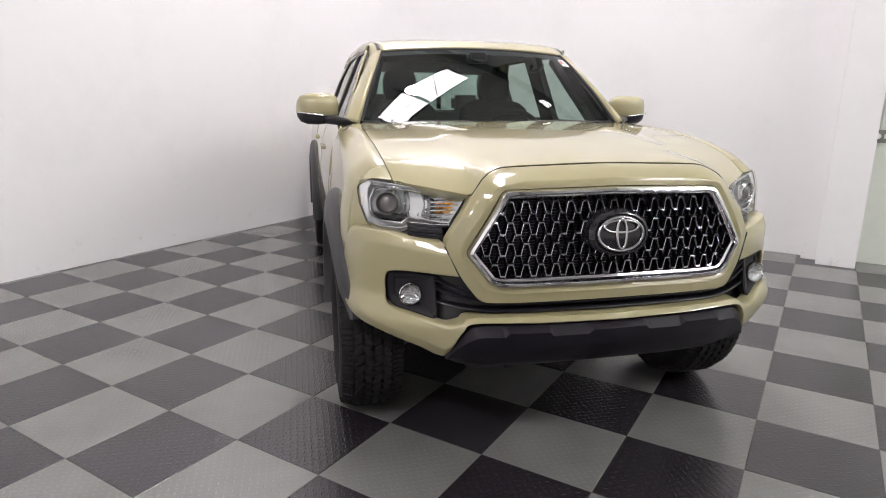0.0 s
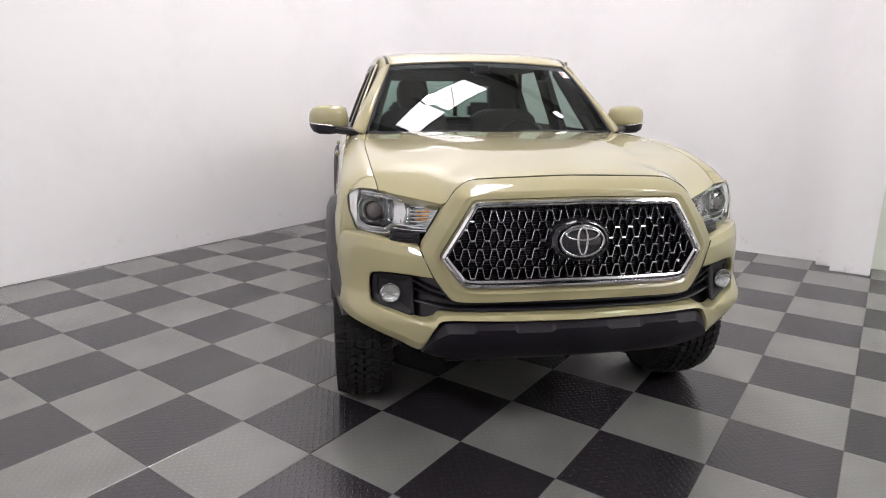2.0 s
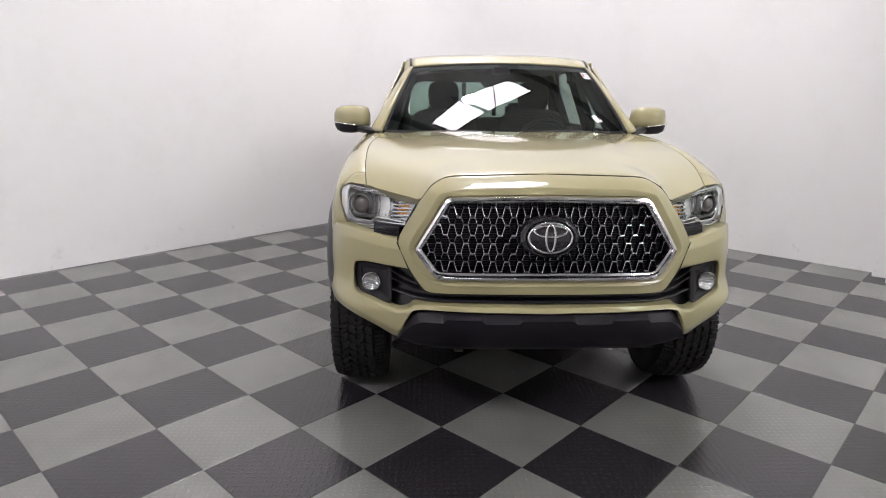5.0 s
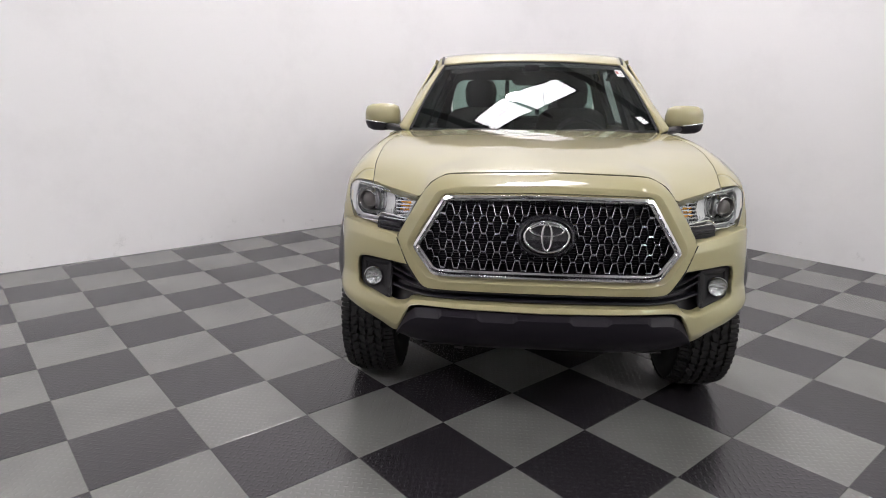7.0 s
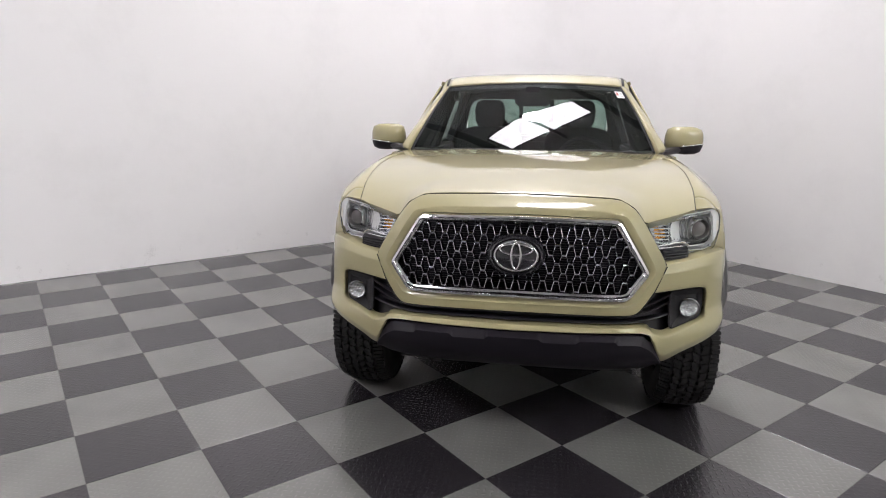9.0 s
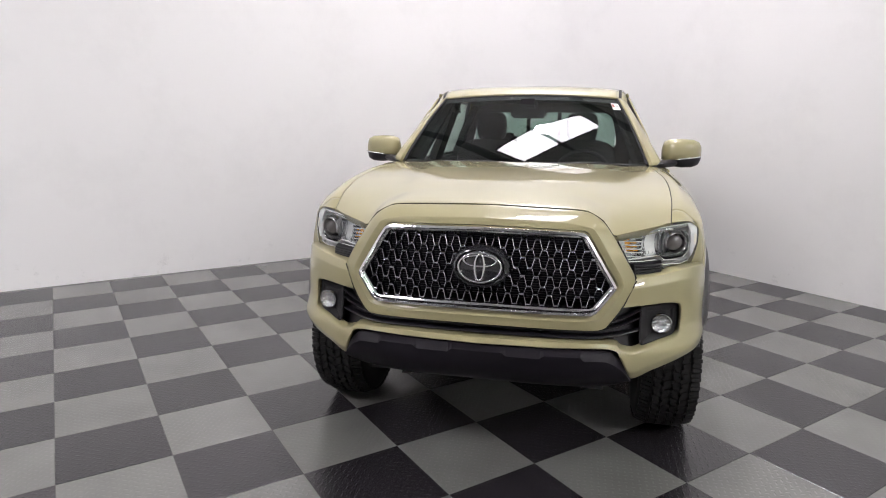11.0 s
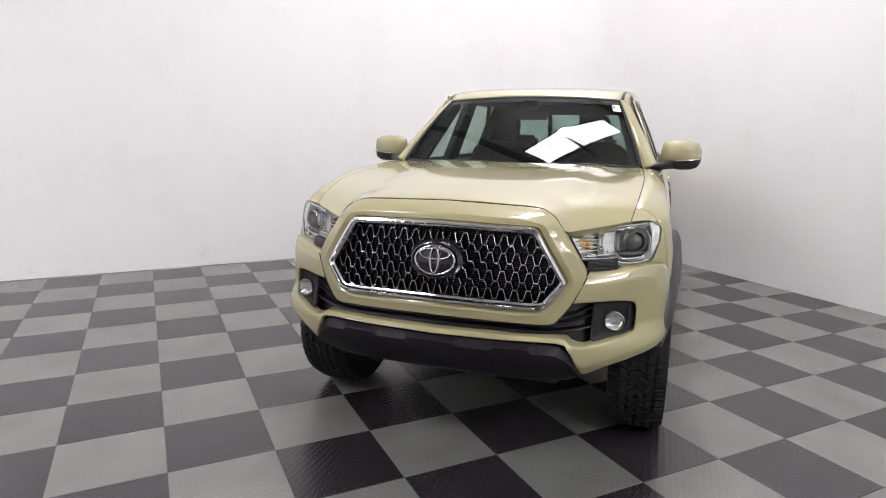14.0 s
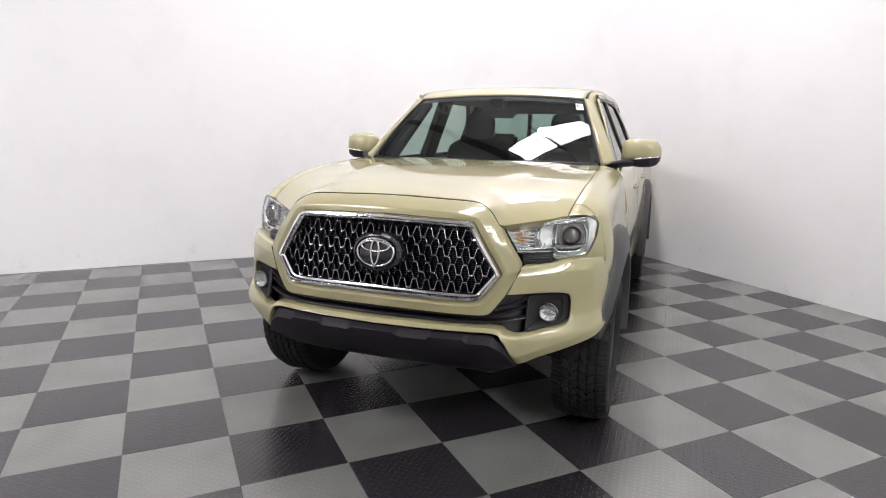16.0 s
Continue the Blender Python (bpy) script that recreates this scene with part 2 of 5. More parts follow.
def grid(rows, bm=None, wrap=False, mirror=False):
    """A sheet through rows of points. wrap: each row closes on itself."""
    bm = bm or bmesh.new()
    vs = [[bm.verts.new((-q[0] if mirror else q[0], q[1], q[2])) for q in row] for row in rows]
    n = len(rows[0])
    for a, b in zip(vs, vs[1:]):
        for k in range(n if wrap else n - 1):
            quad = (a[k], a[(k + 1) % n], b[(k + 1) % n], b[k])
            bm.faces.new(quad[::-1] if mirror else quad)
    return bm


def tube(points, r, sides=8, bm=None, ends=True):
    """A round bar along a line; r may be one number or one for each point."""
    p = [Vector(q) for q in points]
    rs = [r] * len(p) if isinstance(r, (int, float)) else r
    bm = bm or bmesh.new()
    rings, up = [], None
    for k, q in enumerate(p):
        d = (p[min(k + 1, len(p) - 1)] - p[max(k - 1, 0)]).normalized()
        up = up or (Vector((0, 0, 1)) if abs(d.z) < 0.9 else Vector((1, 0, 0)))
        side = d.cross(up).normalized()
        up = side.cross(d).normalized()
        rings.append([bm.verts.new(q + rs[k] * (math.cos(a) * side + math.sin(a) * up)) for a in np.linspace(0, 2 * math.pi, sides, endpoint=False)])
    for a, b in zip(rings, rings[1:]):
        for k in range(sides):
            bm.faces.new((a[k], a[(k + 1) % sides], b[(k + 1) % sides], b[k]))
    if ends:
        bm.faces.new(rings[0][::-1]), bm.faces.new(rings[-1])
    return bm


def sweep(sections, bm=None, ends=True):
    """A body through closed sections with equal counts of points."""
    bm = bm or bmesh.new()
    rings = [[bm.verts.new(tuple(q)) for q in s] for s in sections]
    n = len(rings[0])
    for a, b in zip(rings, rings[1:]):
        for k in range(n):
            bm.faces.new((a[k], a[(k + 1) % n], b[(k + 1) % n], b[k]))
    if ends:
        bm.faces.new(rings[0][::-1]), bm.faces.new(rings[-1])
    return bm


def lathe(profile, steps, axis="x", bm=None, centre=(0, 0, 0)):
    """Turns a profile of (along, radius) round an axis."""
    bm = bm or bmesh.new()
    rows = []
    for a in np.linspace(0, 2 * math.pi, steps, endpoint=False):
        c, s = math.cos(a), math.sin(a)
        row = []
        for along, r in profile:
            q = {"x": (along, r * c, r * s), "y": (r * c, along, r * s), "z": (r * c, r * s, along)}[axis]
            row.append(bm.verts.new(Vector(q) + Vector(centre)))
        rows.append(row)
    for k, a in enumerate(rows):
        b = rows[(k + 1) % steps]
        for j in range(len(profile) - 1):
            if profile[j][1] < 1e-6 and profile[j + 1][1] < 1e-6:
                continue
            bm.faces.new((a[j], a[j + 1], b[j + 1], b[j]))
    bmesh.ops.remove_doubles(bm, verts=bm.verts, dist=1e-6)
    return bm


def both(name, build, material, parent, label="", sharp=35, thick=0.0):
    """A part on either side of the truck: build(mirror) gives its mesh."""
    return [part(name, build(m), material, parent, label, sharp, thick) for m in (False, True)]


def flipped(bm):
    """The same mesh on the other side."""
    for v in bm.verts:
        v.co.x = -v.co.x
    bmesh.ops.reverse_faces(bm, faces=bm.faces)
    return bm


def sided(make):
    return lambda mirror: flipped(make()) if mirror else make()


# ---- the room ----
def structure(name, bm, material, label, category, sharp=30):
    return tagged(part(name, bm, material, None, "", sharp), label, category, kind="structure")


structure("wall_north", box_bm(WALL_X - 0.2, 1.86, WALL_Y, WALL_Y + 0.2, 0, ROOM_Z), WHITE, "plain white painted wall with scuffs along its foot", "wall")
structure("wall_west", box_bm(WALL_X - 0.2, WALL_X, ROOM_Y, WALL_Y, 0, ROOM_Z), WHITE, "plain white painted wall with scuffs along its foot", "wall")
# South and east walls are added out of view to close the room and bounce light.
structure("wall_south", box_bm(WALL_X - 0.2, ROOM_X + 0.2, ROOM_Y - 0.2, ROOM_Y, 0, ROOM_Z), BACKWALL, "plain grey rear wall, added out of view to bounce light", "wall")
structure("wall_east", box_bm(ROOM_X, ROOM_X + 0.2, ROOM_Y, WALL_Y + 0.2, 0, ROOM_Z), BACKWALL, "plain grey side wall, added out of view to bounce light", "wall")
structure("wall_recess", box_bm(2.275, ROOM_X, WALL_Y, WALL_Y + 0.2, 0, ROOM_Z), GREENISH, "pale green painted wall in the recess beside the pillar", "wall")
COVE = 0.75
cove = grid([[(WALL_X + COVE - (COVE + d) * math.cos(a), WALL_Y - COVE + (COVE + d) * math.sin(a), z) for a in np.linspace(0, math.pi / 2, 25)] for d, z in ((0.0, 0.0), (0.0, ROOM_Z))])
structure("wall_cove", cove, WHITE, "white rounded corner where the two walls meet", "wall", 60)
pillar = box_bm(1.98, 2.275, 4.66, WALL_Y + 0.2, 0, ROOM_Z, 0.004)
box_bm(1.86, 1.98, 4.82, WALL_Y + 0.2, 0, ROOM_Z, 0.003, pillar)
structure("pillar", pillar, WHITE, "white boxed-in pillar with a stepped edge, chipped at its foot", "pillar")
structure("ceiling", box_bm(WALL_X - 0.2, ROOM_X + 0.2, ROOM_Y - 0.2, WALL_Y + 0.2, ROOM_Z, ROOM_Z + 0.15), CEILING, "pale grey painted workshop ceiling with dark beams", "ceiling")
floor = structure("floor", box_bm(WALL_X - 0.2, ROOM_X + 0.2, ROOM_Y - 0.2, WALL_Y + 0.2, -0.15, -0.006), JOINT, "floor under interlocking tread-plate tiles, dark and light grey chequers", "floor")


def overhead_panel(xs, sections, glow, z=ROOM_Z - 0.20):
    """A lit panel in sections along y, largely used as unseen fill light; xs: its long bars; sections: (from, to)
    stretches with a dark crossbeam between.
    """
    rig = new("overhead_panel")
    tagged(rig, "lit panel with thin dark dividing bars, added overhead out of view", "ceiling light")
    f = bmesh.new()
    for x in xs:
        w = 0.025 if x in (xs[0], xs[-1]) else 0.010
        box_bm(x - w, x + w, sections[0][0] - 0.02, sections[-1][1] + 0.02, z - 0.03, z + 0.2, 0, f)
    for y0, y1 in sections:
        for y in (y0, y1):
            box_bm(xs[0] - 0.02, xs[-1] + 0.02, y - 0.02, y + 0.02, z - 0.028, z + 0.198, 0, f)
    if z < ROOM_Z - 0.3:
        for x in (xs[0], xs[-1]):
            for y in (sections[0][0], sections[-1][1]):
                tube([(x, y, z + 0.19), (x, y, ROOM_Z)], 0.008, 6, f)
    part("frame", f, BLACK, rig)
    for x0, x1 in zip(xs, xs[1:]):
        for y0, y1 in sections:
            part("diffuser", box_bm(x0 + 0.010, x1 - 0.010, y0 + 0.02, y1 - 0.02, z - 0.01, z + 0.03), glow, rig)
    return rig


def slab(corners, z0, z1):
    """A flat plate over four corners."""
    return sweep([[(x, y, z) for x, y in corners] for z in (z0, z1)])


def skylight(panes, bars, beams, z):
    """A roof light of slanting panes with thin glazing bars under it and dark beams between."""
    rig = tagged(new("skylight"), "long white roof light with thin glazing bars and a dark crossbeam", "skylight")
    for corners in panes:
        part("pane", slab(corners, z, z + 0.03), PANEL_GLOW, rig)
        mid = np.mean(corners, 0)
        rim = bmesh.new()
        for a, b in zip(corners, [*corners[1:], corners[0]]):
            a, b = np.array(a), np.array(b)
            out = (a + b) / 2 - mid
            out /= np.linalg.norm(out)
            slab([a, b, b + out * 0.05, a + out * 0.05], z - 0.02, z + 0.15).to_mesh(me := bpy.data.meshes.new("edge"))
            rim.from_mesh(me)
            bpy.data.meshes.remove(me)
        part("frame", rim, BLACK, rig)
    for a, b in bars:
        part("glazing_bar", tube([(*a, z - 0.012), (*b, z - 0.012)], 0.008, 6), BLACK, rig)
    for corners in beams:
        part("crossbeam", slab(corners, z - 0.10, z + 0.19), BLACK, rig)
    return rig


HUNG = 5.8
skylight([((0.12, 0.56), (0.80, 0.56), (0.68, 1.60), (-0.10, 1.62)), ((-0.13, 1.71), (0.68, 1.70), (0.53, 2.94), (-0.09, 2.97))],
         [((0.48, 0.56), (0.32, 1.61)), ((0.70, 1.86), (-0.12, 2.60)), ((0.32, 1.70), (0.24, 2.95))], [((-0.40, 1.625), (1.10, 1.605), (1.10, 1.695), (-0.40, 1.705))], ROOM_Z - 0.20)
# The next three are unseen fill panels, added to brighten walls and truck front.
overhead_panel((-0.8, 1.0, 2.8), ((-5.6, -4.8),), FAR_FILL, HUNG)
overhead_panel((7.9, 8.6), ((0.2, 2.2), (2.3, 4.3)), EAST_FILL, HUNG)
overhead_panel((-3.0, -1.6), ((3.4, 4.1), (4.15, 4.8)), CORNER_FILL)
overhead_panel((2.02, 2.40), ((3.3, 3.7),), PANEL_GLOW)
overhead_panel((4.4, 5.0), ((1.2, 2.4),), GREEN_GLOW)
LX, LY, LZ = 0.06, 1.86, 5.72
bay = tagged(new("pendant_lamp"), "round bright high-bay lamp hung below the ceiling panel", "ceiling light")
part("bulb", lathe([(0.0, 0.0), (0.005, 0.11), (0.03, 0.19), (0.07, 0.22)], 28, "z", None, (LX, LY, LZ)), LAMP_GLOW, bay)
part("reflector", lathe([(0.07, 0.225), (0.15, 0.14), (0.20, 0.05)], 28, "z", None, (LX, LY, LZ)), GALVANISED, bay)
part("stem", tube([(LX, LY, LZ + 0.19), (LX, LY, ROOM_Z)], 0.015), BLACK, bay)
for y in (-4.6, -2.1, 0.3, 3.6):
    structure("ceiling_beam", box_bm(WALL_X, ROOM_X, y - 0.09, y + 0.09, ROOM_Z - 0.30, ROOM_Z), BLACK, "dark steel beam under the ceiling", "beam")

# ---- the pickup truck: x across, y from nose to tail, z up ----
truck = new("pickup_truck")
truck.matrix_world = pose(0.979, 0.979, 0, 0, 0, 45)
tagged(truck, "glossy sand-coloured double-cab pickup truck parked on the chequered tiles", "pickup truck")

sweep_back = smooth1d([0, 0.25, 0.4, 0.53, 0.62, 0.72, 0.80, 0.86, 0.90, 0.93, 0.945], [0, 0.008, 0.022, 0.058, 0.10, 0.165, 0.225, 0.295, 0.37, 0.47, 0.56])
nose_line = smooth1d([0.38, 0.44, 0.50, 0.62, 0.66, 0.70, 0.79, 0.95, 1.09, 1.13, 1.16, 1.20], [-0.46, -0.50, -0.545, -0.575, -0.55, -0.525, -0.52, -0.505, -0.475, -0.445, -0.405, -0.33])


def nose(x, z, out=0.0):
    """The point of the front face at (x, z), pushed forwards by out."""
    return np.array((x, sweep_back(abs(x)) + nose_line(z) - out, z))


lamp_depth = smooth1d([0.45, 0.52, 0.57, 0.64, 0.70, 0.80, 0.85, 0.88], [0.020, 0.028, 0.050, 0.074, 0.080, 0.074, 0.052, 0.040])


def lamp_lay(x, z, out=0.0):
    """The point of the headlight's lens, which lies back from the front face."""
    p = nose(x, z, out)
    p[1] += lamp_depth(abs(x)) + 0.10 * max(0, z - 1.02)
    return p


def knotted(knots, per, lay):
    """A line through (x, z) knots with the same count of points between each two."""
    p = np.array(knots, float)
    q = np.vstack([2 * p[0] - p[1], p, 2 * p[-1] - p[-2]])
    out = []
    for k in range(1, len(q) - 2):
        for t in np.linspace(0, 1, per, endpoint=False):
            out.append(0.5 * (2 * q[k] + (q[k + 1] - q[k - 1]) * t + (2 * q[k - 1] - 5 * q[k] + 4 * q[k + 1] - q[k + 2]) * t * t
                              + (3 * q[k] - q[k - 1] - 3 * q[k + 1] + q[k + 2]) * t ** 3))
    out.append(q[-2])
    return out


def band(knots_a, knots_b, profile, per=8, mirror=False, lay=nose):
    a, b = knotted(knots_a, per, lay), knotted(knots_b, per, lay)
    return grid([[lay(*(p * (1 - t) + q * t), out) for p, q in zip(a, b)] for t, out in profile], None, False, mirror)


# bumper cover: a band round the dark opening, on either side, down to the lip
BUMP_OUT = [(0.604, 0.906), (0.70, 0.913), (0.842, 0.930), (0.905, 0.896), (0.928, 0.72), (0.918, 0.605), (0.80, 0.562), (0.69, 0.527), (0.600, 0.500), (0.556, 0.598), (0.505, 0.636), (0.25, 0.636), (0, 0.634)]
BUMP_IN = [(0.550, 0.790), (0.66, 0.794), (0.760, 0.790), (0.788, 0.770), (0.790, 0.71), (0.778, 0.668), (0.70, 0.650), (0.64, 0.638), (0.600, 0.630), (0.558, 0.640), (0.505, 0.660), (0.25, 0.662), (0, 0.660)]
BUMP_PROFILE = [(0, -0.12), (0, -0.004), (0.02, 0.0005), (0.05, 0.0025), (0.16, 0.0095), (0.27, 0.0165), (0.30, 0.0180), (0.33, 0.0187), (0.37, 0.0188), (0.6, 0.0180), (0.88, 0.0165), (0.93, 0.0158), (0.96, 0.0135), (0.985, 0.006), (1.0, -0.004), (1.0, -0.05)]
both("bumper_cover", lambda m: band(BUMP_OUT, BUMP_IN, BUMP_PROFILE, 8, m), PAINT, truck, "glossy sand-painted bumper cover")

# grille surround, chrome frame, honeycomb
def loop(half):
    """A closed outline from its right half, top to bottom."""
    return [*half, *[(-x, z) for x, z in half[::-1]]]


SUR_OUT = rounded(loop([(0.0001, 1.172), (0.405, 1.160), (0.466, 1.126), (0.509, 1.066), (0.605, 0.902), (0.550, 0.788), (0.490, 0.704), (0.0001, 0.706)]), 0.03, 4)
CHR_OUT = rounded(loop([(0.0001, 1.100), (0.404, 1.092), (0.535, 0.877), (0.448, 0.765), (0.0001, 0.768)]), 0.018, 4)


def ring(a, b, n, profile, flank=0.0):
    """A closed band between two outlines, point by point in the same directions from the middle; flank lifts the outer edge below the lamps."""
    def around(line):
        p = resample(line, 1200, True, False)
        ang = np.unwrap(np.arctan2(p[:, 1] - 0.93, p[:, 0] * 0.55))
        if ang[-1] < ang[0]:
            p, ang = p[::-1], ang[::-1]
        ang, first = ang, ang[0]
        want = np.linspace(0, 2 * math.pi, n, endpoint=False)
        out = []
        for w in want:
            v = first + (w - first) % (2 * math.pi)
            out.append((np.interp(v, ang, p[:, 0]), np.interp(v, ang, p[:, 1])))
        return np.array(out)
    def lift(z, t, out):
        k = min(1, max(0, (1.05 - z) / 0.06))
        return flank * k * k * (3 - 2 * k) * max(0, 1 - t / 0.55) if out > -0.03 else 0.0

    pa, pb = around(a), around(b)
    return grid([[nose(*(p * (1 - t) + q * t), out + lift(p[1], t, out)) for p, q in zip(pa, pb)] for t, out in profile], None, True)


part("grille_surround", ring(SUR_OUT, CHR_OUT, 220, [(0, -0.04), (0, -0.005), (0.03, 0.001), (0.3, 0.0125), (0.56, 0.0225), (0.60, 0.0240), (0.64, 0.0232), (0.8, 0.018), (0.96, 0.012), (1.0, 0.004), (1.0, -0.04)], 0.016), PAINT, truck, "sand-painted grille surround")


def shrink(line, d):
    """An outline drawn in by d."""
    p = np.array(line)
    a, b = np.roll(p, 1, 0), np.roll(p, -1, 0)
    t = b - a
    t /= np.linalg.norm(t, axis=1)[:, None] + 1e-9
    n = np.stack([t[:, 1], -t[:, 0]], 1)
    s = 1.0 if (n * (p - p.mean(0))).sum() < 0 else -1.0
    return p + s * d * n


CHR_IN = shrink(CHR_OUT, 0.027)
part("chrome_frame", ring(CHR_OUT, CHR_IN, 200, [(0, 0.0), (0.02, 0.026), (0.12, 0.034), (0.45, 0.036), (0.60, 0.030), (0.66, 0.018), (0.75, 0.017), (0.95, 0.014), (1.0, 0.008), (1.0, -0.04)]), CHROME, truck, "bright chrome grille frame", 28)


def inside(x, z, line):
    hit = False
    for (x0, z0), (x1, z1) in zip(line, np.roll(line, -1, 0)):
        if (z0 > z) != (z1 > z) and x < x0 + (z - z0) / (z1 - z0) * (x1 - x0):
            hit = not hit
    return hit


def grille_bars():
    """The mesh of the grille: proud zigzag ribbons with broad nodes, and the set-back links that tie one ribbon to the next."""
    ribbons, links = {}, bmesh.new()
    high, drop, flat, lean = 0.0725, 0.0405, 0.0165, 0.0107
    line = shrink(CHR_OUT, 0.018)

    def bar(bm, a, b, wide, back, ridge=0.0, tip=0.0):
        if not inside((a[0] + b[0]) / 2, (a[1] + b[1]) / 2, line):
            return
        d = np.array((b[0] - a[0], b[1] - a[1]))
        d /= np.linalg.norm(d)
        n = np.array((-d[1], d[0]))
        if n[1] < 0 or (abs(n[1]) < 1e-6 and n[0] < 0):
            n = -n
        a, b = np.array(a) - d * 0.0015, np.array(b) + d * 0.0015
        sections = []
        for q in (a, b):
            sections.append([nose(*(q + n * wide), -0.034), nose(*(q + n * wide), back - 0.007 - tip), nose(*(q + n * wide * 0.45), back - 0.001 - tip * 0.5),
                             nose(*(q - n * wide * 0.15), back + ridge), nose(*(q - n * wide), back - 0.005), nose(*(q - n * wide), -0.034)])
        sweep(sections, bm)

    for col in range(-20, 21):
        x = col * (flat + lean)
        for row in range(-4, 5):
            z = 0.9075 + row * high - (drop if col % 2 else 0)
            ribbon = ribbons.setdefault(row, bmesh.new())
            bar(ribbon, (x - flat / 2, z), (x + flat / 2, z), 0.0062, 0.0, 0.0, 0.0035)
            for s in (-1, 1):
                a, b = x + s * flat / 2, x + s * (flat / 2 + lean)
                if col % 2 == 0:
                    bar(ribbon, (a, z), (b, z - drop), 0.0030, -0.001)
                else:
                    bar(links, (a, z), (b, z - (high - drop)), 0.0028, -0.011)
    return ribbons, links


RIBBONS, LINKS = grille_bars()
for ribbon in RIBBONS.values():
    if ribbon.verts:
        part("grille_ribbon", ribbon, SMOKED, truck, "smoked-chrome zigzag bar of the grille", 25)
tagged(part("grille_mesh", LINKS, DARK_CHROME, truck, "dark set-back links of the grille mesh", 25), kind="stuff")
fins = bmesh.new()
for k in range(28):
    box_bm(-0.50, 0.50, -0.395, -0.390, 0.785 + k * 0.0105, 0.789 + k * 0.0105, 0, fins)
tagged(part("radiator_core", fins, CORE, truck, "dark finned radiator behind the mesh"), kind="stuff")
part("grille_backing", grid([[(x, -0.385, z) for x in np.linspace(-0.50, 0.50, 3)] for z in (0.74, 1.05)]), CORE, truck)

# emblem: an oval dark plate in a polygonal housing, with crossing chrome ovals
def oval(cx, cz, rx, rz, r, out, n=48, bm=None, flat=0.6):
    bm = bm or bmesh.new()
    rows = []
    for a in np.linspace(0, 2 * math.pi, n, endpoint=False):
        row = []
        for b in np.linspace(0, 2 * math.pi, 8, endpoint=False):
            k = 1 + r / max(rx, rz) * math.cos(b)
            x, z = cx + rx * math.cos(a) * 1 + r * math.cos(b) * math.cos(a), cz + rz * math.sin(a) + r * math.cos(b) * math.sin(a)
            row.append(nose(x, z, out + r * flat * math.sin(b)))
        rows.append(row)
    rows.append(rows[0])
    g = grid(rows, bm, True)
    return g


EZ = 0.942


def disc(cx, cz, rx, rz, steps, profile, power=2.0, turned=0.0):
    bm = bmesh.new()
    rows = []
    for k, out in profile:
        row = []
        for a in np.linspace(0, 2 * math.pi, steps, endpoint=False) + turned:
            c, s = math.cos(a), math.sin(a)
            row.append(nose(cx + k * rx * math.copysign(abs(c) ** (2 / power), c), cz + k * rz * math.copysign(abs(s) ** (2 / power), s), out))
        rows.append(row)
    grid(rows, bm, True)
    bm.faces.new([v for v in bm.verts][-steps:])
    return bm


part("emblem_housing", disc(0, EZ, 0.118, 0.083, 16, [(1.0, -0.02), (1.0, 0.024), (0.985, 0.032), (0.90, 0.044), (0.84, 0.046), (0.80, 0.040), (0.78, 0.036)], 2.1, math.pi / 16), GLOSS_BLACK, truck, "black eight-sided badge housing", 12)
part("emblem_plate", disc(0, EZ, 0.087, 0.059, 48, [(1.0, 0.03), (1.0, 0.041), (0.6, 0.046), (0.2, 0.048)]), GLOSS_BLACK, truck)
marks = oval(0, EZ, 0.0850, 0.0575, 0.0049, 0.047, 56)
oval(0, EZ + 0.001, 0.0185, 0.0520, 0.0052, 0.051, 44, marks)
oval(0, EZ + 0.0265, 0.0640, 0.0215, 0.0050, 0.050, 48, marks)
part("emblem", marks, BADGE, truck, "crossing chrome ovals", 60)

# dark opening of the bumper: backing, slats, lamp bezels
both("lower_intake", lambda m: band([(0.80, 0.80), (0.70, 0.80), (0.62, 0.80), (0.55, 0.80), (0.3, 0.74), (0, 0.74)], [(0.80, 0.63), (0.70, 0.63), (0.62, 0.615), (0.55, 0.61), (0.3, 0.63), (0, 0.63)], [(0, -0.075), (1, -0.075)], 6, m), INTAKE, truck, "black plastic lower intake")


def slat(z0, z1, x_end, drop):
    def make(m):
        xs = np.linspace(0, x_end, 24)
        rise = [drop * max(0, (x - 0.44) / 0.2) ** 1.5 for x in xs]
        rows = [[nose(x, z + r, o) for x, r in zip(xs, rise)] for z, o in ((z1, -0.045), (z1, -0.012), (z1 - 0.003, -0.008), (z0 + 0.003, -0.008), (z0, -0.012), (z0, -0.045))]
        return grid(rows, None, False, m)
    return make


for z, end, drop in ((0.690, 0.632, 0.050), (0.668, 0.632, 0.022), (0.712, 0.632, 0.060)):
    both("slat", slat(z, z + 0.009, end, drop), INTAKE, truck)

BEZ_OUT = rounded([(0.628, 0.792), (0.784, 0.788), (0.788, 0.70), (0.772, 0.662), (0.628, 0.636)], 0.02, 4)


def bezel(m):
    bm = bmesh.new()
    rows = []
    ins = [(0.0, -0.05), (0.0, -0.016), (0.006, -0.010), (0.022, -0.012), (0.030, -0.020)]
    for d, o in ins:
        line = shrink(BEZ_OUT, d) if d else BEZ_OUT
        rows.append([nose(x, z, o) for x, z in line])
    mid = line.mean(0)
    for k in (0.7, 0.4, 0.15, 0.01):
        rows.append([nose(*(mid + (q - mid) * k), -0.020) for q in line])
    grid(rows, bm, True)
    return flipped(bm) if m else bm


both("lamp_bezel", bezel, TRIM, truck, "dark charcoal fog-lamp bezel", 40)


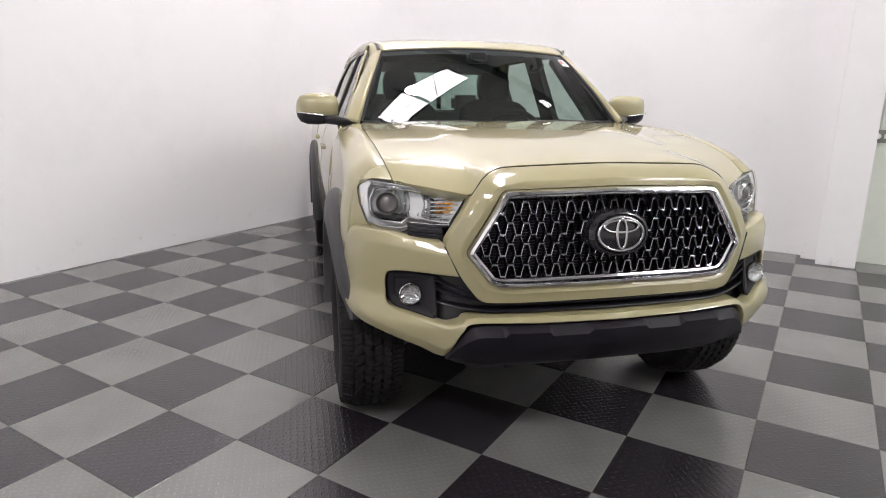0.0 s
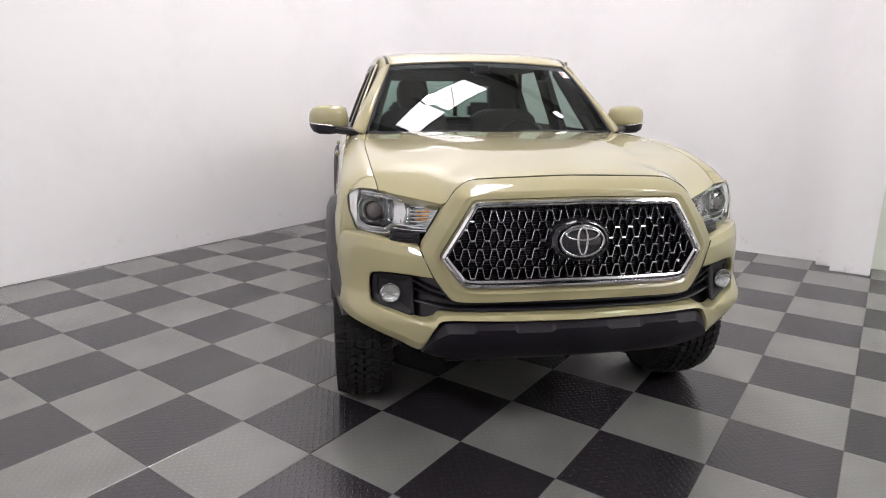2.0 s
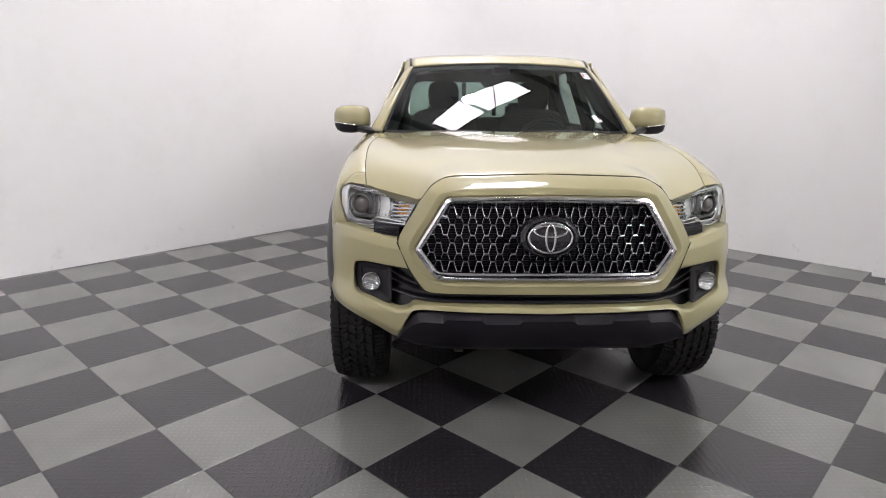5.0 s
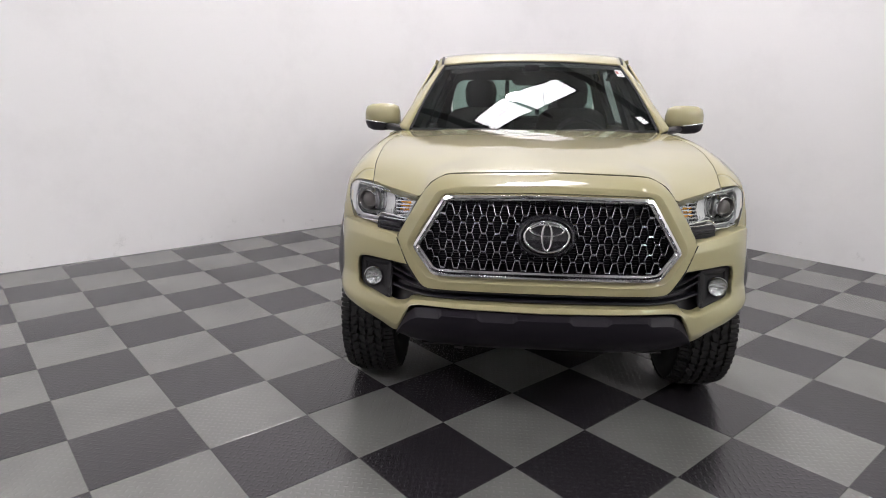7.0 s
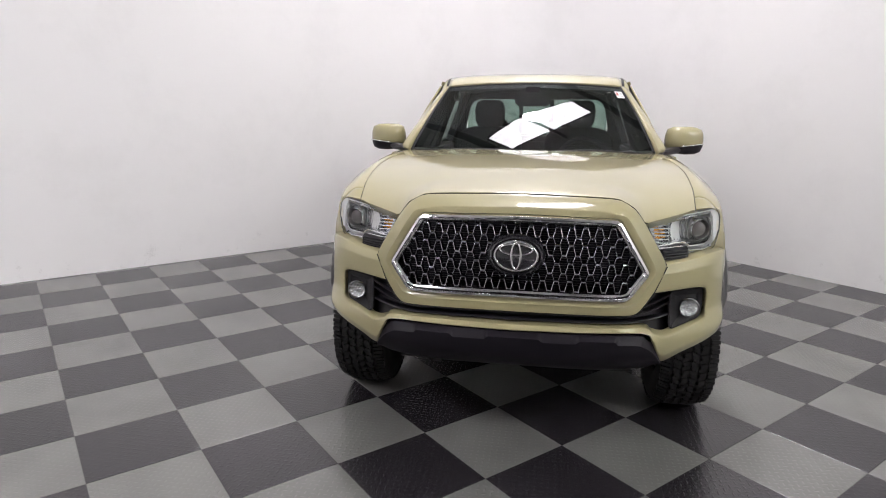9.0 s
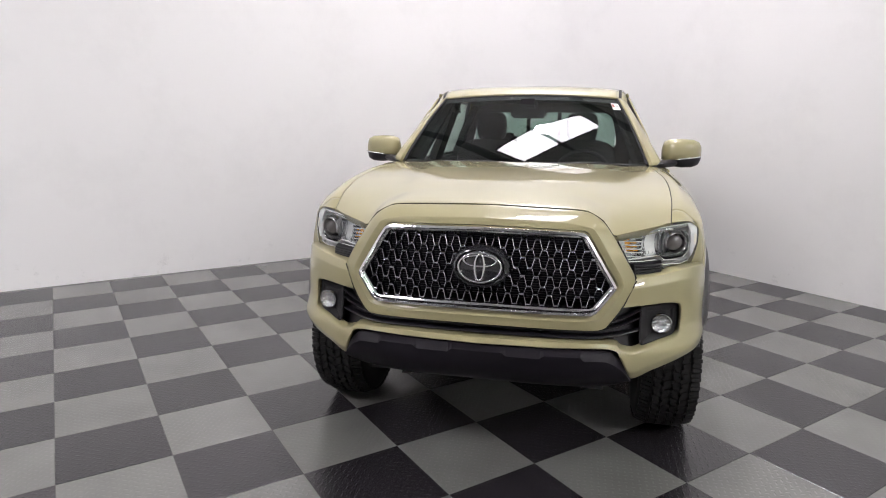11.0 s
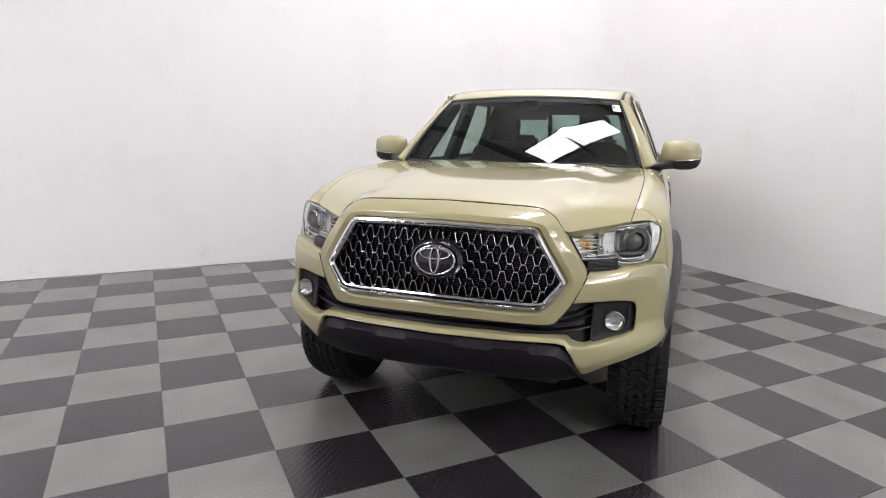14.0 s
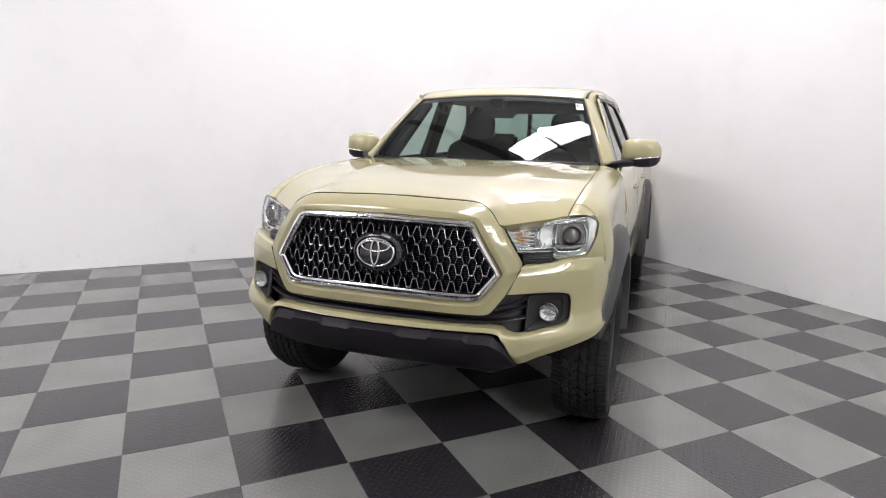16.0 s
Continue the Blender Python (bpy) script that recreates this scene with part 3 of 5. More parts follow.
def fog_lens():
    c = nose(0.714, 0.716, 0.010)
    bm = lathe([(0.004, 0.041), (-0.010, 0.041), (-0.013, 0.039), (-0.010, 0.037), (0.004, 0.036), (0.02, 0.02)], 28, "y", None, c)
    return bm


for m in (False, True):
    lamp = part("fog_lamp", sided(fog_lens)(m), CHROME, truck, "round clear fog lamp", 12)
    c = nose(0.714, 0.716, 0.018)
    c[0] *= -1 if m else 1
    part("reflector", facing(lathe([(-0.004, 0.036), (0.002, 0.030), (0.006, 0.018), (0.008, 0.0)], 28, "y", None, c), (0, -1, 0)), FACETED, lamp, "faceted silver reflector", 60)
    part("lens", facing(lathe([(-0.004, 0.0365), (-0.011, 0.033), (-0.016, 0.020), (-0.018, 0.0)], 28, "y", None, c), (0, -1, 0)), LENS, lamp, "", 60).visible_shadow = False
    part("bulb", lathe([(0.006, 0.007), (-0.002, 0.007), (-0.006, 0.005), (-0.007, 0.0)], 14, "y", None, c), CHROME, lamp)

# valance below the lip
VAL_TOP = [(0, 0.634), (0.25, 0.635), (0.480, 0.633), (0.535, 0.613), (0.576, 0.566), (0.605, 0.500)]
VAL_LOW = [(0, 0.440), (0.25, 0.436), (0.42, 0.437), (0.490, 0.441), (0.545, 0.452), (0.592, 0.482)]


def pads(x):
    s = 0.0
    for a, b in ((-0.12, 0.12), (0.245, 0.42)):
        e = min(1, max(0, (x - a) / 0.022)) * min(1, max(0, (b - x) / 0.022))
        s = max(s, e * e * (3 - 2 * e))
    return s


def valance(m):
    a, b = knotted(VAL_TOP, 60, nose), knotted(VAL_LOW, 60, nose)
    rows = []
    for t, out, fold in ((0, -0.06, 0), (0.0, 0.0, 0), (0.02, 0.004, 0), (0.155, 0.020, 1), (0.175, 0.0235, 1), (0.205, 0.0235, 1), (0.45, 0.019, 0), (0.75, 0.002, 0), (0.90, -0.012, 0), (0.97, -0.03, 0), (1, -0.06, 0), (1.0, -0.2, 0)):
        row = []
        for p, q in zip(a, b):
            x = p[0] * 0.85 + q[0] * 0.15
            k = t - 0.075 * fold * pads(x)
            row.append(nose(*(p * (1 - k) + q * k), out + 0.002 * fold * pads(x)))
        rows.append(row)
    return grid(rows, None, False, m)


both("valance", valance, VALANCE, truck, "charcoal plastic valance with raised pads", 40)

# hood
hood_edge_z = smooth1d([0, 0.06, 0.20, 0.37, 0.405, 0.435, 0.466, 0.490, 0.511, 0.56, 0.64, 0.75], [1.1730, 1.1730, 1.1695, 1.1640, 1.1590, 1.1460, 1.1280, 1.0960, 1.0715, 1.0755, 1.0850, 1.0975])
hood_edge_y = smooth1d([0, 0.06, 0.20, 0.37, 0.405, 0.435, 0.466, 0.490, 0.511, 0.535, 0.56, 0.64, 0.75], [-0.382, -0.382, -0.382, -0.380, -0.380, -0.390, -0.405, -0.416, -0.416, -0.390, -0.366, -0.298, -0.196])
hood_mid = smooth1d([-0.4, -0.2, 0.0, 0.3, 0.6, 0.95], [1.172, 1.206, 1.230, 1.254, 1.266, 1.270])
seam_z = smooth1d([-0.2, -0.1, 0.0, 0.2, 0.5, 0.93], [1.0965, 1.142, 1.174, 1.214, 1.243, 1.262])
seam_x = smooth1d([-0.2, 0.0, 0.3, 0.6, 0.93], [0.745, 0.765, 0.775, 0.765, 0.742])


def cowl_y(x):
    return 0.798 + 0.122 * (x / 0.742) ** 2.2



def hood_z(x, y):
    ax = abs(x)
    w = seam_x(y)
    k = min(1, ax / w)
    z = hood_mid(y) + (seam_z(y) - hood_mid(y)) * k ** 2.6
    edge = 0.40 + 0.16 * min(1, max(0, (y + 0.2) / 1.0))
    dome = 1 / (1 + math.exp((ax - edge) / 0.022))
    fade = min(1, max(0, (y + 0.32) / 0.35))
    return z + 0.012 * fade * (dome - 0.5) * (1 - k ** 6)


def hood():
    rows = []
    for v in np.linspace(0, 1, 56):
        row = []
        for u in np.linspace(-1, 1, 81):
            x0 = u * 0.745
            y0, y1 = hood_edge_y(abs(x0)), cowl_y(abs(u) * 0.742)
            t = v ** 1.25
            y = y0 + (y1 - y0) * t
            x = u * (seam_x(y) - 0.003)
            d = y - y0
            near = math.exp(-((abs(x0) - 0.50) / 0.09) ** 2)
            z, reach = hood_z(x, y), 0.25 - 0.03 * near
            if d < reach:
                yd, t = y0 + reach, d / reach
                xd = u * (seam_x(yd) - 0.003)
                zd, z0 = hood_z(xd, yd), hood_edge_z(abs(x0))
                sd, s0 = (hood_z(xd, yd + 0.01) - zd) / 0.01 * reach, (1.45 + 0.15 * near) * (zd - z0)
                round_z = z0 * (1 + 2 * t) * (1 - t) ** 2 + s0 * t * (1 - t) ** 2 + zd * t * t * (3 - 2 * t) + sd * t * t * (t - 1)
                k = min(1, max(0, (abs(u) - 0.955) / 0.045))
                k = k * k * (3 - 2 * k)
                z = round_z * (1 - k) + z * k
            row.append((x, y, z))
        inner = [(row[k][0] * 0.997, row[k][1], row[k][2] - 0.03) for k in (0, -1)]
        rows.append([inner[0], *row, inner[1]])
    rows.insert(0, [(x, y + 0.02, z - 0.03) for x, y, z in rows[0]])
    return grid(rows)


part("hood", hood(), PAINT, truck, "sand-painted hood with two raised creases", 50, 0.003)

# Black strips laid along the hood gaps in place of their shade.
both("gap_shade", sided(lambda: tube([(seam_x(y), y, seam_z(y) - 0.004) for y in np.linspace(-0.19, 0.90, 40)], 0.0020, 6)), SEAM, truck, "black strip standing in for the shade in the panel gap")
part("gap_shade", tube([(x, hood_edge_y(abs(x)) - 0.004, hood_edge_z(abs(x)) - 0.003) for x in np.linspace(-0.518, 0.518, 80)], 0.0017, 6), SEAM, truck, "black strip standing in for the shade in the panel gap")

# fender
ARCH_Y, ARCH_Z, REAR_Y = 0.285, 0.395, 3.52


def arch(y, centre, r=0.455):
    d = abs(y - centre)
    return ARCH_Z + (r ** 2.4 - d ** 2.4) ** (1 / 2.4) * 0.98 if d < r else 0.0


body_x = smooth1d([0.36, 0.50, 0.75, 0.90, 1.02, 1.12, 1.20, 1.28], [0.878, 0.908, 0.926, 0.928, 0.919, 0.904, 0.876, 0.834])


def fender_profile(y, low):
    w = min(1, max(0, (y + 0.112) / 0.13))
    xs, zs = seam_x(y) + 0.0035, seam_z(y)
    pull = 1 - (1 - w) ** 2
    return resample([(xs, zs), (xs + 0.025, zs + 0.002), (0.815 + 0.015 * pull, zs - 0.012), (0.866 + 0.024 * pull, zs - 0.065), (0.888 + 0.029 * pull, 1.0),
                     (0.900 + 0.026 * pull, max(0.93, low + 0.02)), (0.904 + 0.024 * pull, low)], 26)


def fender(m):
    bm = bmesh.new()
    ledge = smooth1d([-0.2, -0.16, -0.13, -0.105], [0.762, 0.818, 0.858, 0.868])
    rows = []
    for y in np.linspace(-0.195, -0.112, 10):
        xs, zs, xe = seam_x(y) + 0.0035, seam_z(y), ledge(y)
        ze = 1.1035 - 0.020 * max(0, (y + 0.16) / 0.06)
        k = min(1, max(0, (y + 0.180) / 0.068))
        k = k * k * (3 - 2 * k)
        p = fender_profile(y, 0.84)
        row = [(xs + 0.002, y, zs - 0.03)]
        for t in np.linspace(0, 1, 14):
            x = xs + (xe - xs) * t
            row.append((x, y, (zs + (ze - zs) * t ** 1.8) * (1 - k) + float(np.interp(x, p[:12, 0], p[:12, 1])) * k))
        rows.append(row)
    grid(rows, bm)
    rows = []
    for y in np.r_[np.linspace(-0.112, 0.1, 14), np.linspace(0.13, 0.86, 34)]:
        low = max(arch(y, ARCH_Y), 0.40 if y > 0.5 else 0.0)
        low = min(low if y > -0.06 and low else 0.84, 0.95)
        xs, zs = seam_x(y) + 0.0035, seam_z(y)
        rows.append([(xs + 0.002, y, zs - 0.03), *[(x, y, z) for x, z in fender_profile(y, low)]])
    grid(rows, bm)
    lamp_edge = smooth1d([0.84, 0.905, 0.922, 0.941, 0.975, 1.02, 1.06, 1.10], [0.800, 0.800, 0.805, 0.840, 0.854, 0.868, 0.870, 0.846])
    side = smooth1d([0.84, 0.93, 1.0, 1.08, 1.10], [0.905, 0.901, 0.890, 0.867, 0.860])
    rows = []
    for z in np.linspace(1.10, 0.84, 27):
        p = lamp_lay(lamp_edge(z), z, -0.006)
        q = np.array((side(z), -0.108, z))
        rows.append([p + np.array((-0.01, 0.03, 0)), *[p * (1 - t) + q * t + np.array((0.004 * math.sin(math.pi * t), 0, 0)) for t in np.linspace(0, 1, 6)]])
    grid(rows, bm)
    return flipped(bm) if m else bm


both("fender", fender, PAINT, truck, "sand-painted front fender", 40, 0.004)


# black strips that stand in for the shade in the gaps beside the grille surround
both("gap_shade", sided(lambda: tube([nose(x, z, 0.0165) for x, z in resample([(0.603, 0.899), (0.578, 0.845), (0.552, 0.790), (0.520, 0.745), (0.490, 0.708)], 18)], 0.0024, 6)), SEAM, truck, "black strip standing in for the shade in the panel gap")


# wheel-arch flares
def flare(centre, x_in, x_out, a0, a1, front):
    def make(m):
        rows = []
        for a in np.linspace(radians(a0), radians(a1), 56):
            c, s = math.cos(a), math.sin(a)
            up = max(0, s) ** 1.2
            tight = 1.0 if c < 0 or not front else 1.0 - 0.07 * min(1, c * 2)
            r_in, r_out = (0.435 + 0.035 * up) * tight, (0.490 + 0.128 * up) * tight
            k = (abs(c) ** 2.12 + abs(s) ** 2.12) ** (-1 / 2.12)
            hug = 0.022 * max(0, c) ** 2 if front else 0.0
            lip = x_in - hug + (x_out - x_in) * ((0.40 + 0.60 * up) * min(1, (a - radians(a0)) / 0.4 + 0.3) if front and c > 0 else 1.0)
            skin = x_in - hug
            row = []
            for r, x in ((r_in, skin - 0.10), (r_in, lip - 0.006), (r_in + 0.005, lip - 0.001), (r_in + 0.012, lip), (r_in + 0.026, lip - 0.003), (r_in * 0.35 + r_out * 0.65, lip - 0.010),
                         (r_out - 0.012, lip * 0.55 + skin * 0.45), (r_out, lip * 0.25 + skin * 0.75), (r_out + 0.004, skin + 0.002), (r_out, skin - 0.02)):
                row.append((x, centre - r * k * c, ARCH_Z + r * k * s * 0.98))
            rows.append(row)
        return grid(rows, None, False, m)
    return make


both("wheel_arch_flare", flare(ARCH_Y, 0.920, 0.978, 20, 188, True), FLARE, truck, "grey plastic wheel-arch flare", 50)
both("wheel_arch_flare", flare(REAR_Y, 0.924, 0.976, -8, 188, False), FLARE, truck, "grey plastic wheel-arch flare", 50)


# doors and bed sides
def side_panel(y0, y1, z_top, centre=None):
    def make(m):
        rows = []
        for y in np.linspace(y0, y1, 34):
            low = max(arch(y, centre) if centre else 0.0, 0.40)
            rows.append([(body_x(z) - (0.012 * math.exp(-((z - 0.66) / 0.10) ** 2)), y, z) for z in np.linspace(z_top, low, 22)])
        return grid(rows, None, False, m)
    return make


both("front_door", side_panel(0.866, 1.945, 1.245), PAINT, truck, "", 40, 0.006)
both("rear_door", side_panel(1.953, 3.00, 1.245), PAINT, truck, "", 40, 0.006)
both("bed_side", side_panel(3.02, 4.66, 1.235, REAR_Y), PAINT, truck, "", 40, 0.006)
part("tailgate", box_bm(-0.86, 0.86, 4.64, 4.69, 0.55, 1.23, 0.02), PAINT, truck)
part("bed_floor", box_bm(-0.85, 0.85, 3.03, 4.64, 0.70, 0.76), BLACK, truck)
part("rear_bumper", box_bm(-0.72, 0.72, 4.62, 4.74, 0.46, 0.58, 0.03), CHROME, truck)
for m in (1, -1):
    for y in (1.80, 2.86):
        h = sweep([[(m * (0.90 + dx), y + dy, 1.075 + 0.014 * math.sin(a) * k) for a, dx in zip(np.linspace(0, 2 * math.pi, 8, endpoint=False), 0.012 * np.cos(np.linspace(0, 2 * math.pi, 8, endpoint=False)) + off)] for dy, off, k in ((-0.10, 0.004, 0.8), (-0.085, 0.022, 1), (0, 0.027, 1), (0.085, 0.022, 1), (0.10, 0.004, 0.8))])
        part("door_handle", h, PAINT, truck)

# cab: windscreen, pillars, roof, glass
def ws_low(x):
    return 0.872 + 0.060 * (x / 0.735) ** 2.5


def ws_lowz(x):
    return 1.262 + 0.006 * (x / 0.735) ** 2


def ws_top(x):
    return 1.320 + 0.030 * (x / 0.565) ** 2.5


def ws_topz(x):
    return 1.677 - 0.025 * (x / 0.565) ** 2


def windshield_point(u, v, out=0.0):
    a = np.array((u * 0.735, ws_low(abs(u) * 0.735), ws_lowz(abs(u) * 0.735)))
    b = np.array((u * 0.565, ws_top(abs(u) * 0.565), ws_topz(abs(u) * 0.565)))
    p = a * (1 - v) + b * v
    bow = 0.020 * 4 * v * (1 - v)
    return p + np.array((0, -0.6, 0.8)) * (bow + out)


ws = part("windshield", facing(grid([[windshield_point(u, v) for u in np.linspace(-1, 1, 41)] for v in np.linspace(0, 1, 21)]), (0, -0.6, 0.8)), WINDSHIELD, truck, "clear curved windshield", 60)
ws.visible_shadow = False


def screen_edge():
    bm = bmesh.new()
    for s in (-1, 1):
        grid([[windshield_point(s * (1 + d), v, o) for v in np.linspace(0, 1.03, 20)] for d, o in ((-0.003, -0.002), (-0.003, 0.004), (0.010, 0.008), (0.019, 0.005), (0.019, -0.02))], bm)
    grid([[windshield_point(u, v, o) for u in np.linspace(-1, 1, 40)] for v, o in ((0.94, -0.004), (1.0, -0.003), (1.015, 0.004), (1.03, -0.01))], bm)
    grid([[windshield_point(u, v, o) for u in np.linspace(-1, 1, 40)] for v, o in ((0.022, -0.004), (0.0, -0.003), (-0.05, -0.018), (-0.10, -0.05))], bm)
    return bm


part("windshield_trim", screen_edge(), TRIM, truck, "black windshield trim and cowl")


def pillar_a(m):
    rows = []
    for v in np.linspace(-0.04, 1.02, 24):
        a = windshield_point(1.019, v, 0.004)
        back = np.array((0.835 - 0.195 * v, 1.09 + 0.375 * v, 1.245 + 0.385 * v))
        mid = (a + back) / 2 + np.array((0.028, -0.022, 0.022)) * (1 - 0.7 * v)
        rows.append(resample([a, a * 0.8 + mid * 0.2 + np.array((0.006, -0.012, 0.010)) * (1 - 0.7 * v), mid, back], 12))
    return grid(rows, None, False, m)


both("a_pillar", pillar_a, PAINT, truck, "sand-painted windshield pillar", 50, 0.01)

roof_z = smooth1d([1.25, 1.34, 1.5, 1.9, 2.4, 3.0], [1.688, 1.718, 1.746, 1.767, 1.767, 1.736])


def roof():
    rows = []
    for t in np.linspace(0, 1, 30):
        row = []
        for u in np.linspace(-1, 1, 41):
            y0 = ws_top(abs(u) * 0.565) + 0.012
            y = y0 + (3.0 - y0) * t ** 1.5
            z0 = ws_topz(abs(u) * 0.565) + 0.010
            k = min(1, (y - y0) / 0.5)
            top = roof_z(y) - 0.024 * abs(u) ** 3
            e = math.exp(-(y - y0) / 0.07)
            row.append((u * (0.575 + 0.02 * k), y, top * (1 - e) + z0 * e))
        rows.append(row)
    return grid(rows)


part("roof", roof(), PAINT, truck, "sand-painted roof", 50, 0.01)


def roof_edge(y):
    e = math.exp(-max(0, y - 1.362) / 0.07)
    return (roof_z(y) - 0.024) * (1 - e) + 1.665 * e - 0.016 * max(0, 1 - (y - 1.345) / 0.05)


def rail(m):
    rows = []
    for y in np.r_[np.linspace(1.372, 1.52, 9), np.linspace(1.56, 3.0, 16)]:
        z, w = roof_edge(y) - 0.004 * max(0, 1 - (y - 1.37) / 0.08), 0.02 * min(1, max(0, (y - 1.36) / 0.5))
        rows.append([(0.592 + w, y, z - 0.016), (0.595 + w, y, z - 0.002), (0.606 + w, y + 0.005, z - 0.006), (0.626 + w, y + 0.03, z - 0.024), (0.640 + w * 0.6, y + 0.05, z - 0.055)])
    tip = [(x, y - 0.008, z) for x, y, z in rows[0]]
    rows.insert(0, [(x * 0.6 + 0.605 * 0.4, y, min(z, 1.655) - 0.012 - 0.3 * abs(x - 0.605)) for x, y, z in tip])
    return grid(rows, None, False, m)


both("roof_rail", rail, PAINT, truck, "", 60, 0.006)
both("roof_drip_moulding", lambda m: grid([[(0.572 + 0.02 * min(1, max(0, (y - 1.36) / 0.5)) + dx, y, roof_edge(y) + dz) for y in np.r_[np.linspace(1.345, 1.5, 16), np.linspace(1.53, 2.98, 26)]] for dx, dz in ((-0.002, -0.012), (0.0, 0.001), (0.022, -0.001), (0.026, -0.014))], None, False, m), TRIM, truck, "black drip moulding")


def greenhouse(z, y):
    """The side of the cab above the belt."""
    t = (z - 1.24) / 0.43
    return np.array((0.828 - 0.182 * t + 0.006 * math.sin(math.pi * min(1, max(0, t))), y, z))


def pane(line):
    bm = bmesh.new()
    bm.faces.new([bm.verts.new(greenhouse(z, y) + np.array((-0.006, 0, 0))) for y, z in line])
    return facing(bm, (1, 0, 0))


FRONT_WIN = [(1.24, 1.25), (1.32, 1.43), (1.50, 1.655), (1.90, 1.665), (1.93, 1.25)]
REAR_WIN = [(2.01, 1.25), (1.99, 1.665), (2.60, 1.655), (2.80, 1.52), (2.84, 1.25)]
for line in (FRONT_WIN, REAR_WIN):
    for ob in both("side_window", sided(lambda line=line: pane(line)), SIDE_GLASS, truck, "clear side glass"):
        ob.visible_shadow = False


def window_frame(line, w0=0.024):
    def make():
        inner = rounded(line, 0.03, 3)
        outer = shrink(inner, -w0)
        rows = []
        for t, out in ((0, -0.02), (0, 0.004), (0.5, 0.006), (1, 0.002), (1, -0.02)):
            rows.append([greenhouse(*(q * t + p * (1 - t))[::-1]) + np.array((out, 0, 0)) for p, q in zip(outer, inner)])
        return grid(rows, None, True)
    return sided(make)


both("window_trim", window_frame(FRONT_WIN), BLACK, truck, "black window trim")
both("window_trim", window_frame(REAR_WIN), BLACK, truck, "black window trim")


def cab_side(a, b):
    """A painted strip of the cab side between two lines of (y, z)."""
    return sided(lambda: grid([[greenhouse(*(p * (1 - t) + q * t)[::-1]) for p, q in zip(resample(a, 14, False, False), resample(b, 14, False, False))] for t in np.linspace(0, 1, 4)]))


for a, b in (([(1.06, 1.24), (1.23, 1.45), (1.46, 1.67)], [(1.095, 1.25), (1.25, 1.445), (1.48, 1.66)]), ([(1.46, 1.70), (2.70, 1.70)], [(1.48, 1.675), (2.62, 1.675)]),
             ([(1.95, 1.25), (1.92, 1.67)], [(1.99, 1.25), (1.97, 1.67)]), ([(2.86, 1.25), (2.82, 1.52), (2.62, 1.675)], [(3.0, 1.24), (3.0, 1.5), (2.98, 1.70)])):
    both("door_frame", cab_side(a, b), PAINT, truck, "", 40, 0.012)

both("mirror_sail", cab_side([(1.095, 1.25), (1.25, 1.445), (1.48, 1.66)], [(1.225, 1.25), (1.305, 1.43), (1.49, 1.66)]), BLACK, truck, "black corner panel behind the mirror", 40, 0.012)

# back of the cab with its three-pane window
opening = rounded([(-0.67, 1.29), (-0.60, 1.605), (0.60, 1.605), (0.67, 1.29)], 0.09, 5)
around = []
for x, z in opening:
    dx, dz = x, (z - 1.44) * 3.2
    k = max(abs(dx), abs(dz))
    around.append((max(-0.79, min(0.79, dx / k * 0.79)) if z < 1.45 else max(-0.675, min(0.675, dx / k * 0.675)), 1.70 if z > 1.55 and abs(dz) >= abs(dx) * 0.7 else (0.85 if z < 1.33 and abs(dz) >= abs(dx) * 0.7 else z)))
around = [(math.copysign(min(abs(x), 0.813 - 0.182 * max(0, (z - 1.24) / 0.43)), x), z) for x, z in around]
back = grid([[(x, y, z) for x, z in line] for line, y in ((around, 2.99), (opening, 2.985), (opening, 2.955), (around, 2.95))], None, True)
part("cab_back", back, DASH, truck)
part("cab_back_wall", box_bm(-0.78, 0.78, 2.96, 2.99, 0.60, 1.285), DASH, truck)
for x in (-0.14, 0.14):
    part("rear_window_bar", box_bm(x - 0.018, x + 0.018, 2.95, 2.985, 1.30, 1.60), BLACK, truck)
rw = part("rear_window", box_bm(-0.64, 0.64, 2.968, 2.972, 1.28, 1.606), SIDE_GLASS, truck, "clear three-pane rear window")
rw.visible_shadow = False

# headlights
HL_LINE = rounded([(0.524, 1.0665), (0.60, 1.0785), (0.735, 1.0935), (0.822, 1.1075), (0.858, 1.090), (0.867, 1.052), (0.863, 1.01), (0.852, 0.968), (0.838, 0.934), (0.793, 0.918), (0.724, 0.914), (0.704, 0.924), (0.682, 0.946), (0.576, 0.950), (0.559, 0.985), (0.523, 1.052)], 0.008, 3)
HL_LINE = resample(HL_LINE, 90, True, False)
HL_MID = np.array((0.715, 1.025))


def lamp_in(x, z, out=0.0):
    """Inner parts of the lamp sit a little lower than its lens."""
    return lamp_lay(x, z - 0.010 * min(1, max(0, (x - 0.52) / 0.1)), out)


def lamp_sheet(levels, line=HL_LINE, mid=HL_MID, lay=lamp_lay):
    bm = bmesh.new()
    full = []
    for (k0, o0), (k1, o1) in zip(levels, levels[1:]):
        steps = max(1, int(abs(k1 - k0) / 0.12))
        full += [(k0 + (k1 - k0) * n / steps, o0 + (o1 - o0) * n / steps) for n in range(steps)]
    full.append(levels[-1])
    grid([[lay(*(mid + (p - mid) * k), out) for p in line] for k, out in full], bm, True)
    return facing(bm, (0, -1, 0))


def round_in(x, z, profile, steps=32, tilt=0.35):
    """A turned piece that looks forwards and a little outwards."""
    c = Vector(lamp_in(x, z))
    bm = lathe(profile, steps, "y")
    bmesh.ops.transform(bm, matrix=Matrix.Translation(c) @ Matrix.Rotation(tilt, 4, "Z"), verts=bm.verts)
    return bm


